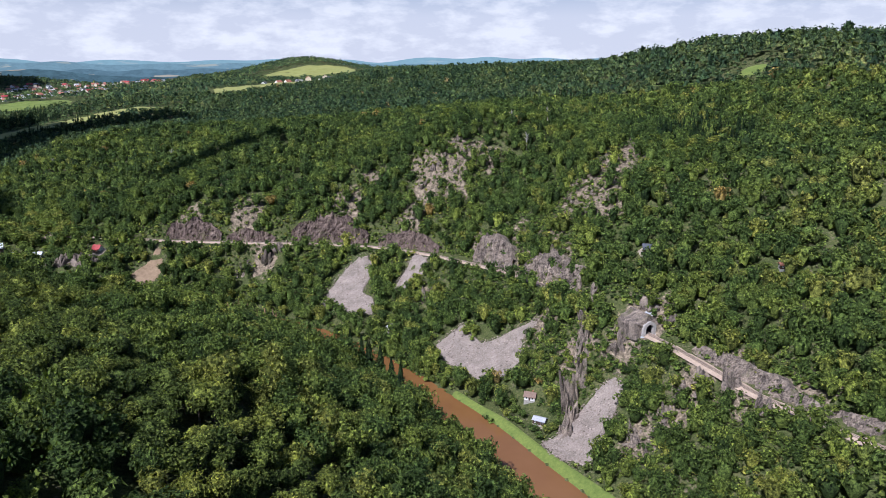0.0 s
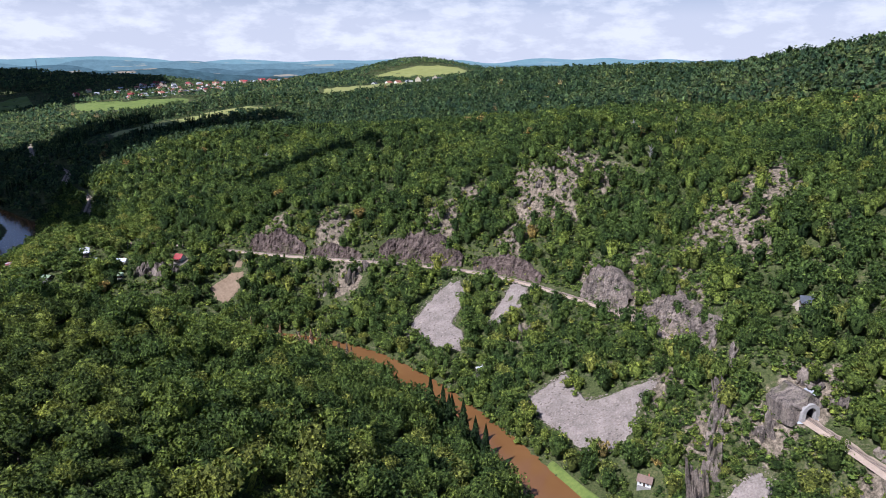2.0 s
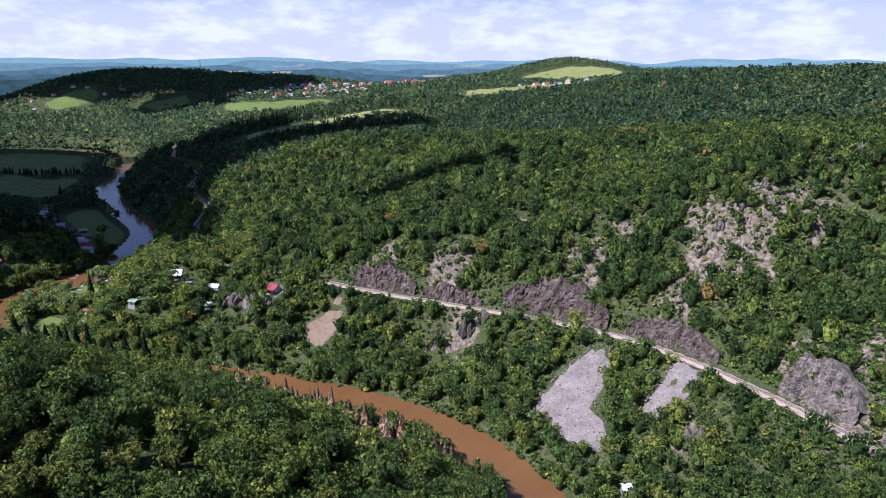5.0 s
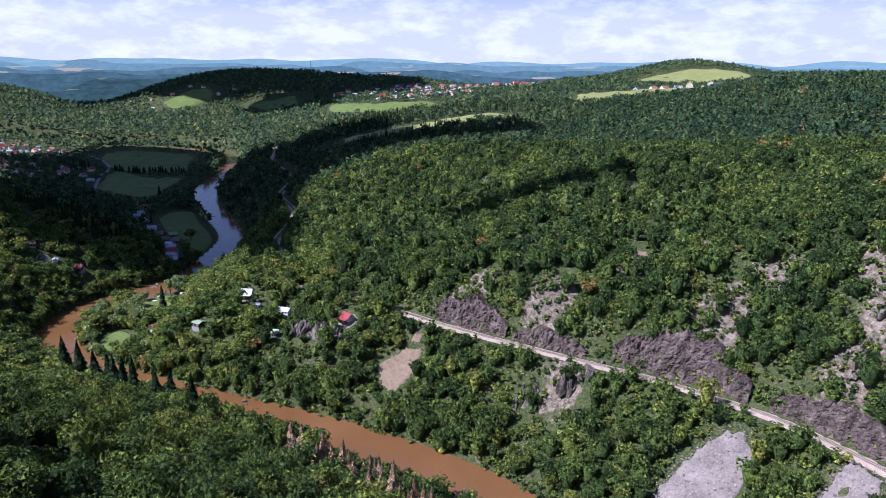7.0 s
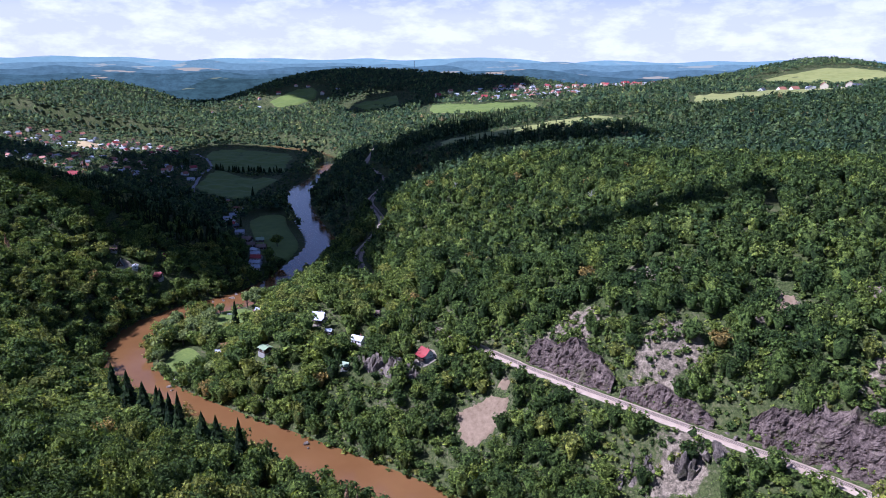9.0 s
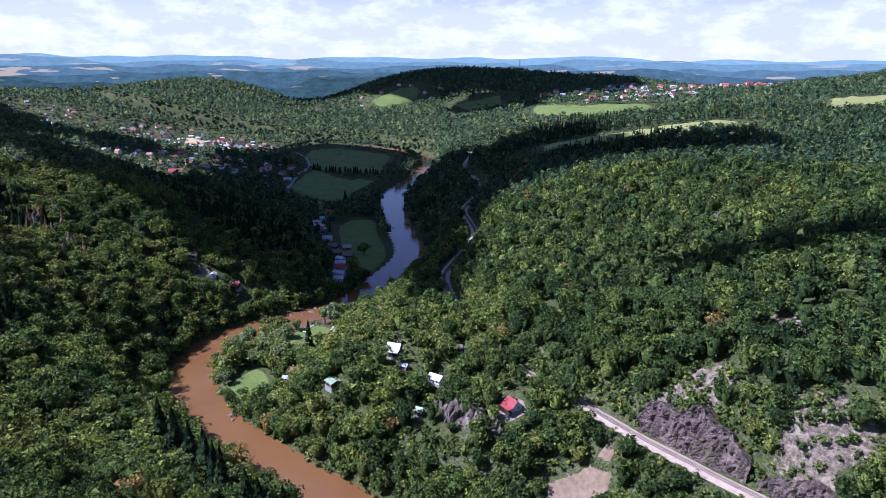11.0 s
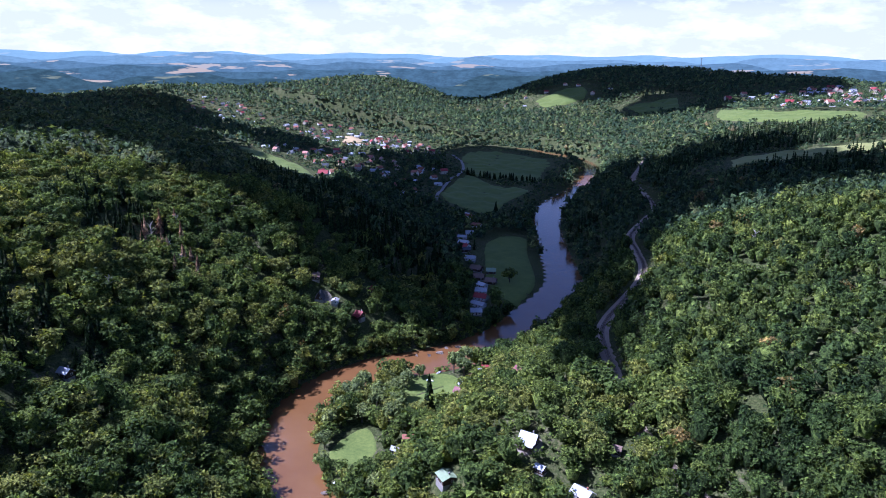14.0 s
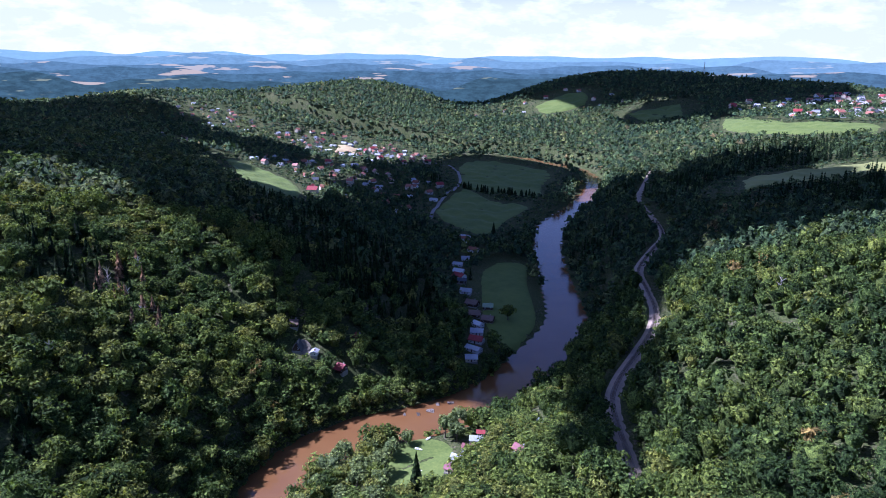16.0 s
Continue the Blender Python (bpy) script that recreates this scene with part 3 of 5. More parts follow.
patch("bare_slope", [(-134, 614), (-139, 626), (-138, 640), (-132, 644), (-128, 632), (-124, 618)], EARTH, "small bare clearing on the wooded slope", "slope", 0.6, rough=0.16)

for cx, cy, r in ((-291, 566, 7.5), (-343, 567, 7), (-374, 565, 7), (124, 405, 7), (52, 337, 6), (-601, 562, 7)):
    patch("terrace", [(cx + r * f * math.cos(a), cy + r * f * math.sin(a)) for a, f in ((0.3, 1.0), (1.4, 0.85), (2.5, 1.1), (3.5, 0.9), (4.5, 1.05), (5.4, 0.85))], TRODDEN, "trodden gravel terrace round a cottage", "terrace", 0.35, clear=False, rings=5, n=30)
patch("clearing", [(294, 712), (300, 722), (312, 722), (322, 712), (316, 700), (302, 700)], LAWN, "small grassy clearing near the wooded hilltop", "clearing", 0.5, low=10)


def loose_stones():
    """Broken stones lying on the screes, as one mesh."""
    rs = np.random.RandomState(3)
    v, t = [], []
    for c, ring in [(c, r) for (c, r), o in zip(CLEAR, SHEETS) if o.name.startswith("scree")]:
        lo, hi = ring.min(0), ring.max(0)
        n = int((hi - lo).prod() * 1.1)
        x, y = rs.uniform(lo[0], hi[0], n), rs.uniform(lo[1], hi[1], n)
        ok = in_ring(x, y, c + (ring - c) * 0.96)
        x, y = x[ok], y[ok]
        z = height(x, y) + 0.7
        for px, py, pz, s in zip(x, y, z, 0.25 + 0.9 * rs.rand(len(x)) ** 4):
            o = len(v)
            p = rs.uniform(0.55, 1.0, 6) * s
            v += [(px + p[0], py, pz), (px, py + p[1], pz + .1), (px - p[2], py, pz), (px, py - p[3], pz - .1), (px + .2 * s, py - .1 * s, pz + p[4] * .8)]
            t += [(o, o + 1, o + 4), (o + 1, o + 2, o + 4), (o + 2, o + 3, o + 4), (o + 3, o, o + 4)]
    tagged(new("scree_stones", mesh_from("scree_stones", v, t, STONES)), "loose grey broken stones on the screes", "stones", kind="stuff")


m = Mat("broken_stone", 0.9, 0.2)
m.colour(m.mix(1.0, m.ramp(m.island(), (0.0, (0.10, 0.08, 0.064)), (0.6, (0.23, 0.19, 0.155)), (1.0, (0.36, 0.30, 0.25))), m.ramp(m.noise(3.0, 4), (0.3, (0.7, 0.7, 0.7)), (0.7, (1.2, 1.2, 1.2))), "MULTIPLY"))
STONES = m.m
loose_stones()

# ---- parts ----


def part(name, bm, mat, parent, label=""):
    """Links a bmesh as one mesh object under a thing or a part."""
    me = bpy.data.meshes.new(name)
    bm.to_mesh(me)
    bm.free()
    me.materials.append(mat)
    ob = new(name, me)
    ob.parent = parent
    if label:
        ob["label"] = label
    return ob


def box(bm, x0, x1, y0, y1, z0, z1):
    v = [bm.verts.new(p) for p in ((x0, y0, z0), (x1, y0, z0), (x1, y1, z0), (x0, y1, z0), (x0, y0, z1), (x1, y0, z1), (x1, y1, z1), (x0, y1, z1))]
    for f in ((0, 3, 2, 1), (4, 5, 6, 7), (0, 1, 5, 4), (1, 2, 6, 5), (2, 3, 7, 6), (3, 0, 4, 7)):
        bm.faces.new([v[k] for k in f])
    return bm


def boxes(*dims):
    bm = bmesh.new()
    for d in dims:
        box(bm, *d)
    return bm


def prism(bm, outline, y0, y1):
    """A closed outline in x and z, drawn out along y."""
    a = [bm.verts.new((x, y0, z)) for x, z in outline]
    b = [bm.verts.new((x, y1, z)) for x, z in outline]
    n = len(a)
    bm.faces.new(a)
    bm.faces.new(b[::-1])
    for k in range(n):
        bm.faces.new((a[k], b[k], b[(k + 1) % n], a[(k + 1) % n]))
    bmesh.ops.recalc_face_normals(bm, faces=bm.faces)
    return bm


# ---- the railway ----


def strip(line, offs, heights):
    """Lengthwise sheet along a line: sideways offsets with heights above it."""
    d = np.gradient(line[:, :2], axis=0)
    d /= np.linalg.norm(d, axis=1)[:, None]
    nrm = np.column_stack([-d[:, 1], d[:, 0]])
    m = len(offs)
    v = np.array([[line[i, 0] + nrm[i, 0] * o, line[i, 1] + nrm[i, 1] * o, line[i, 2] + h] for i in range(len(line)) for o, h in zip(offs, heights)])
    q = [(i * m + k, (i + 1) * m + k, (i + 1) * m + k + 1, i * m + k + 1) for i in range(len(line) - 1) for k in range(m - 1)]
    return v, np.array(q)


rails = smooth_line(RAIL, 4.0)
v, q = strip(rails, (-3.9, -2.4, -1.6, 1.6, 2.4, 3.9), (-0.72, -0.45, 0.0, 0.0, -0.45, -0.72))
railway = tagged(new("railway", mesh_from("railway_bed", v, q, BALLAST)), "single railway track on a pale ballast bed", "railway", kind="structure")
for side in (-0.75, 0.75):
    v, q = strip(rails, (side - 0.07, side - 0.07, side + 0.07, side + 0.07), (0.06, 0.28, 0.28, 0.06))
    ob = new("rail", mesh_from("rail", v, q, STEEL))
    ob.parent = railway


def sleepers():
    line = smooth_line(RAIL, 0.75)
    line = line[(line[:, 0] > -720)]
    d = np.gradient(line[:, :2], axis=0)
    d /= np.linalg.norm(d, axis=1)[:, None]
    n = np.column_stack([-d[:, 1], d[:, 0]])
    v, q = [], []
    for i in range(len(line)):
        o = len(v)
        for s, t, z in ((-1.25, -.13, .02), (1.25, -.13, .02), (1.25, .13, .02), (-1.25, .13, .02), (-1.25, -.13, .13), (1.25, -.13, .13), (1.25, .13, .13), (-1.25, .13, .13)):
            v.append((line[i, 0] + n[i, 0] * s + d[i, 0] * t, line[i, 1] + n[i, 1] * s + d[i, 1] * t, line[i, 2] + z))
        q += [[o + k for k in f] for f in ((7, 6, 5, 4), (0, 1, 5, 4), (2, 3, 7, 6), (1, 2, 6, 5), (3, 0, 4, 7))]
    ob = tagged(new("sleepers", mesh_from("sleepers", v, q, SLEEPER)), "dark timber sleepers under the rails", kind="stuff")
    ob.parent = railway


sleepers()

# ---- rock ----


def outcrop(x, y, wide, deep, tall, turn, seed, mat, label, sink=0.35, name="rock_outcrop"):
    """A jagged rock mass: many split slabs and blocks that lean the same way, set into the slope."""
    rs = np.random.RandomState(seed)
    top = new(name)
    z0 = float(height([x], [y])[0])
    top.matrix_world = pose(x, y, z0 - tall * sink, 0, 0, turn)
    tagged(top, label, "rock")
    lean = rs.uniform(-0.25, 0.25, 2)
    count = int(7 + wide * tall / 15)
    for k in range(count):
        u, w = rs.uniform(-1, 1, 2)
        crest = 1.0 - 0.55 * (u * u) + rs.uniform(-0.25, 0.12)
        h = tall * crest * rs.uniform(0.45, 1.0)
        cx, cy = u * wide * 0.5, w * deep * 0.45
        a, b = rs.uniform(0.9, 2.4) * (0.6 + wide / 24), rs.uniform(0.7, 1.7) * (0.6 + wide / 24)
        bm = bmesh.new()
        pts = []
        for q in range(15):
            p = rs.normal(0, 1, 3)
            p /= np.abs(p).max() ** 0.6 * np.linalg.norm(p) ** 0.4
            z = (p[2] * 0.5 + 0.5) * h
            f = 1.0 - 0.45 * max(0, p[2]) * rs.rand()
            pts.append(bm.verts.new((cx + p[0] * a * f + lean[0] * z, cy + p[1] * b * f + lean[1] * z, z)))
        got = bmesh.ops.convex_hull(bm, input=pts)
        bmesh.ops.delete(bm, geom=[g for g in set(got["geom_interior"] + got["geom_unused"]) if isinstance(g, bmesh.types.BMVert)], context="VERTS")
        part("slab", bm, mat, top)
    return top


PALE = "weathered grey rock outcrop with ribs and ledges"
DARK = "dark purplish rock wall cut beside the railway"
WARM = "pale jagged rocky crest among bushes"
for k, (x, y, w, d, h, a, sink) in enumerate((
        (34, 514, 11, 8, 15, -42, 0.3), (76, 466, 9, 7, 10, -60, 0.4),
        (-300, 551, 20, 8, 15, -4, 0.30), (-315, 551, 18, 8, 14, 10, 0.30), (-310, 555, 22, 10, 16, 8, 0.45), (-294, 557, 14, 9, 13, -10, 0.45), (-323, 552, 10, 7, 9, 15, 0.4),
        (-169, 551, 8, 6, 15, 20, 0.3), (-160, 556, 6, 5, 12, -10, 0.3), (-147, 557, 9, 7, 15, 10, 0.3), (-134, 561, 13, 7, 10, 0, 0.4), (-12, 488, 7, 6, 14, 30, 0.3),
        (-8, 494, 6, 5, 9, 30, 0.3), (112, 361, 15, 7, 9, -22, 0.3), (101, 356, 9, 7, 9, -22, 0.4), (123, 351, 9, 6, 7, -22, 0.35), (96, 349, 9, 8, 13, 0, 0.35))):
    outcrop(x, y, w, d, h, a, k + 1, ROCK, PALE, sink)
for k, (x, y, w, d, h, a, sink) in enumerate((
        (87, 386, 10, 6, 18, 60, 0.42), (83, 374, 12, 6, 19, 70, 0.42), (78, 362, 13, 7, 22, 70, 0.38), (75, 350, 13, 8, 24, 75, 0.36), (70, 341, 14, 9, 26, 75, 0.32), (67, 331, 13, 9, 24, 78, 0.32), (64, 322, 10, 8, 16, 80, 0.35),
        (84, 404, 8, 7, 11, 60, 0.4), (121, 295, 10, 8, 14, 20, 0.3), (129, 286, 9, 7, 14, 30, 0.35), (114, 305, 9, 7, 12, 10, 0.35), (103, 293, 10, 7, 12, 25, 0.35), (92, 295, 10, 7, 13, 40, 0.35),
        (108, 300, 7, 6, 9, 0, 0.35), (120, 278, 8, 6, 9, 60, 0.35), (136, 268, 8, 6, 9, 40, 0.35), (95, 283, 9, 6, 8, 30, 0.4))):
    outcrop(x, y, w, d, h, a, 30 + k, ROCK, "tall narrow grey rock rib standing out of the slope", sink)


def beside_rail(share, off):
    """A place beside the track, off metres to its uphill side, and the track's heading."""
    i = share * (len(rails) - 2)
    k = int(i)
    p = rails[k] + (rails[k + 1] - rails[k]) * (i - k)
    d = rails[k + 1] - rails[k]
    a = math.atan2(d[1], d[0])
    return p[0] - math.sin(a) * off, p[1] + math.cos(a) * off, math.degrees(a)


def share_at(x):
    return float(np.argmin(np.abs(rails[:, 0] - x))) / (len(rails) - 2)


def cliff(x0, x1, off, top, mat, label, seed, lean=0.24):
    """A blasted rock wall along the uphill side of the track, with ribs, ledges and a ragged crest."""
    a, b = sorted((share_at(x0), share_at(x1)))
    length = (b - a) * (len(rails) - 2) * 4.0
    n, m = max(8, int(length / 0.65)), max(7, int(top / 0.7))
    verts, faces = [], []
    for i in range(n + 1):
        u = i / n
        px, py, ang = beside_rail(a + (b - a) * u, 0)
        z0 = float(np.interp(px, rails[:, 0], rails[:, 2])) - 0.9
        h = top * (math.sin(math.pi * (0.04 + 0.92 * u)) ** 0.5) * (0.80 + 0.26 * noise.noise(Vector((u * length * 0.10, seed, 0)))) + 1.0
        ca, sa = -math.sin(radians(ang)), math.cos(radians(ang))
        for k in range(m + 3):
            v = min(k / m, 1.0)
            p = Vector((u * length, v * h, seed * 9.0))
            cell = noise.voronoi(Vector((p.x * 0.42, p.y * 0.20, p.z)))[0]
            d = 2.2 * (cell[1] - cell[0]) + 1.0 * noise.turbulence(Vector((p.x * 0.35, p.y * 0.10, p.z)), 4, False) + 0.7 * noise.noise(p * 0.9) + 0.5 * noise.noise(p * 1.7)
            o = off + lean * v * h - d
            z = z0 + v * h * (1 + 0.12 * noise.noise(Vector((p.x * 0.5, 3, p.z)))) if k <= m else z0 + h - 0.2
            if k > m:
                o = off + lean * h + (k - m) * 3.5
                z = z0 + h - (k - m) * 1.6
            verts.append((px + ca * o, py + sa * o, z))
    c = m + 3
    faces = [(i * c + k, (i + 1) * c + k, (i + 1) * c + k + 1, i * c + k + 1) for i in range(n) for k in range(c - 1)]
    return tagged(new("rock_wall", mesh_from("rock_wall", verts, faces, mat)), label, "rock")


cliff(-240, -192, 5.0, 21, DARKROCK, DARK, 1)
cliff(-186, -142, 5.0, 12, DARKROCK, DARK, 2)
cliff(-130, -66, 5.2, 28, DARKROCK, "tall dark purplish rock wall cut beside the railway", 3)
cliff(-54, -8, 5.0, 17, DARKROCK, DARK, 4)
cliff(20, 46, 5.0, 29, ROCK, "pale grey rock face above the railway bend", 5)
cliff(52, 84, 5.2, 25, ROCK, "pale grey blasted rock face above the railway", 6)
cliff(120, 150, 5.0, 9, ROCK, "weathered rock band above the railway cutting", 7, 0.5)
cliff(150, 185, 5.0, 8, ROCK, "weathered rock band above the railway cutting", 8, 0.5)
for k, (x, y, w, d, h, a) in enumerate((
        (12, 600, 8, 6, 8, 20), (4, 592, 9, 6, 8, 40), (-6, 586, 10, 7, 8, 50), (-14, 580, 9, 7, 9, 50), (-20, 572, 9, 6, 8, 60), (-24, 564, 9, 6, 9, 60), (10, 578, 6, 5, 5, 0), (20, 590, 7, 5, 5, 30),
        (28, 588, 6, 4, 4, 10), (40, 583, 8, 5, 4, 0), (148, 545, 12, 7, 8, 25), (136, 540, 10, 7, 8, 25), (124, 533, 11, 7, 8, 30), (112, 525, 10, 6, 7, 30), (100, 515, 9, 6, 6, 50), (94, 500, 9, 6, 6, 60),
        (110, 492, 9, 6, 5, 40), (102, 474, 9, 6, 6, 50), (154, 455, 7, 5, 5, 0), (-80, 592, 8, 5, 5, 0), (-62, 612, 7, 5, 4, 20), (-100, 640, 7, 5, 5, 10), (-198, 640, 6, 5, 4, 0), (-135, 575, 8, 6, 6, 0))):
    outcrop(x, y, w, d, h, a, 100 + k, ROCK, WARM, 0.42)


def tunnel_portal():
    """A stone portal with an arched mouth and the lined bore behind it."""
    d = np.array(TUNNEL[1], float) - np.array(TUNNEL[0], float)
    turn = math.degrees(math.atan2(d[1], d[0])) + 90          # local -y looks out of the mouth... +y runs into the hill
    top = new("tunnel_portal")
    top.matrix_world = pose(TUNNEL[1][0], TUNNEL[1][1], 49.9, 0, 0, turn)
    tagged(top, "grey stone railway tunnel portal with a dark arched mouth", "tunnel")
    arch = [(-2.4, -0.2)] + [(-2.4 * math.cos(a), 2.9 + 2.6 * math.sin(a)) for a in np.linspace(0, math.pi, 13)] + [(2.4, -0.2)]
    outer = [(-4.2, -0.2)] + [(-4.2 * math.cos(a), 3.4 + 3.6 * math.sin(a)) for a in np.linspace(0, math.pi, 13)] + [(4.2, -0.2)]
    bm = bmesh.new()
    rows = [[bm.verts.new((x, y, z)) for x, z in o] for o, y in ((outer, 1.4), (outer, -0.5), (arch, -0.5), (arch, 1.4))]
    for a, b in zip(rows, rows[1:]):
        for k in range(len(arch) - 1):
            bm.faces.new((a[k], a[k + 1], b[k + 1], b[k]))
    bmesh.ops.recalc_face_normals(bm, faces=bm.faces)
    part("portal_wall", bm, simple("portal_stone", (0.25, 0.24, 0.22), (0.46, 0.43, 0.39), 1.2, 0.9, 0.6, 0.1), top)
    hood = [(-8.5, -3.0)] + [(-8.5 * math.cos(a), 2.5 + 7.0 * math.sin(a) * (1 + 0.12 * math.sin(a * 5))) for a in np.linspace(0, math.pi, 13)] + [(8.5, -3.0)]
    bm = bmesh.new()
    rows = [[bm.verts.new((x * f + 0.5 * math.sin(x * 3 + y), y + 0.5 * math.sin(z * 2 + x), z * (0.9 + 0.1 * f))) for x, z in o] for o, y, f in ((outer, 0.6, 0.97), (hood, 1.2, 0.85), (hood, 3.0, 1.0), (hood, 9.0, 1.1), (hood, 16.0, 1.0))]
    for a, b in zip(rows, rows[1:]):
        for k in range(len(arch) - 1):
            bm.faces.new((a[k], a[k + 1], b[k + 1], b[k]))
    bmesh.ops.recalc_face_normals(bm, faces=bm.faces)
    part("rock_face", bm, ROCK, top, "rough rock face round the portal")
    bm = bmesh.new()
    rows = [[bm.verts.new((x, y, z)) for x, z in arch] for y in (1.4, 12, 30, 60)]
    for a, b in zip(rows, rows[1:]):
        for k in range(len(arch) - 1):
            bm.faces.new((a[k], b[k], b[k + 1], a[k + 1]))
    bm.faces.new(rows[-1])
    part("bore", bm, simple("dark_bore", (0.02, 0.02, 0.02), (0.07, 0.065, 0.06), 1.0), top, "dark tunnel bore")


tunnel_portal()

# ---- houses ----
HOUSE_SPOTS = []
PLASTER = simple("white_plaster", (0.62, 0.60, 0.56), (0.78, 0.76, 0.72), 0.8, 0.9, 0.15, 0.03)
CREAM = simple("cream_plaster", (0.52, 0.45, 0.33), (0.66, 0.58, 0.44), 0.8, 0.9, 0.15, 0.03)
TIMBER = simple("dark_stained_boards", (0.045, 0.028, 0.02), (0.10, 0.062, 0.042), 2.5, 0.8, 0.4, 0.03)
STONE = simple("rubble_plinth", (0.2, 0.19, 0.17), (0.38, 0.36, 0.32), 1.8, 0.95, 0.6, 0.1)
PANE = simple("window_glass", (0.02, 0.025, 0.03), (0.05, 0.06, 0.07), 0.6, 0.06, 0.02, 0.01, spec=0.6)
FRAME = simple("painted_window_frame", (0.6, 0.59, 0.56), (0.78, 0.77, 0.74), 2.0, 0.6)
ROOFS = {
    "red": simple("red_sheet_roof", (0.24, 0.032, 0.034), (0.34, 0.062, 0.058), 1.2, 0.6, 0.15, 0.03),
    "orange": simple("orange_tarred_roof", (0.30, 0.105, 0.07), (0.42, 0.18, 0.12), 1.2, 0.5, 0.15, 0.03),
    "tile": simple("clay_tile_roof", (0.22, 0.085, 0.055), (0.36, 0.16, 0.105), 1.5, 0.85, 0.4, 0.05),
    "maroon": simple("maroon_sheet_roof", (0.16, 0.045, 0.05), (0.26, 0.085, 0.085), 1.2, 0.55, 0.15, 0.03),
    "grey": simple("grey_sheet_roof", (0.30, 0.31, 0.33), (0.46, 0.47, 0.49), 1.2, 0.5, 0.15, 0.03),
    "white": simple("bright_metal_roof", (0.50, 0.52, 0.54), (0.64, 0.65, 0.66), 1.0, 0.55, 0.1, 0.03),
    "green": simple("pale_green_roof", (0.20, 0.27, 0.15), (0.30, 0.37, 0.23), 1.2, 0.5, 0.15, 0.03),
    "dark": simple("dark_slate_roof", (0.045, 0.05, 0.06), (0.10, 0.11, 0.13), 1.5, 0.6, 0.3, 0.04),
    "brown": simple("brown_felt_roof", (0.13, 0.085, 0.065), (0.24, 0.17, 0.13), 1.5, 0.8, 0.3, 0.04),
}


def window(parent, wx, side, wz, ww=0.9, wh=1.1, along=0.0, axis="y"):
    """A window with its frame and pane on one wall."""
    def put(a0, a1, o0, o1, z0, z1):
        return (a0, a1, o0, o1, z0, z1) if axis == "y" else (o0, o1, a0, a1, z0, z1)
    s = 1 if side > 0 else -1
    o = sorted((side, side + s * 0.07))
    bm = boxes(put(wx - ww / 2, wx - ww / 2 + .1, *o, wz, wz + wh), put(wx + ww / 2 - .1, wx + ww / 2, *o, wz, wz + wh),
               put(wx - ww / 2 + .1, wx + ww / 2 - .1, *o, wz, wz + .1), put(wx - ww / 2 + .1, wx + ww / 2 - .1, *o, wz + wh - .1, wz + wh))
    w = part("window", bm, FRAME, parent)
    o = sorted((side + s * 0.004, side + s * 0.03))
    part("pane", boxes(put(wx - ww / 2 + .1, wx + ww / 2 - .1, *o, wz + .1, wz + wh - .1)), PANE, w, "dark window glass")


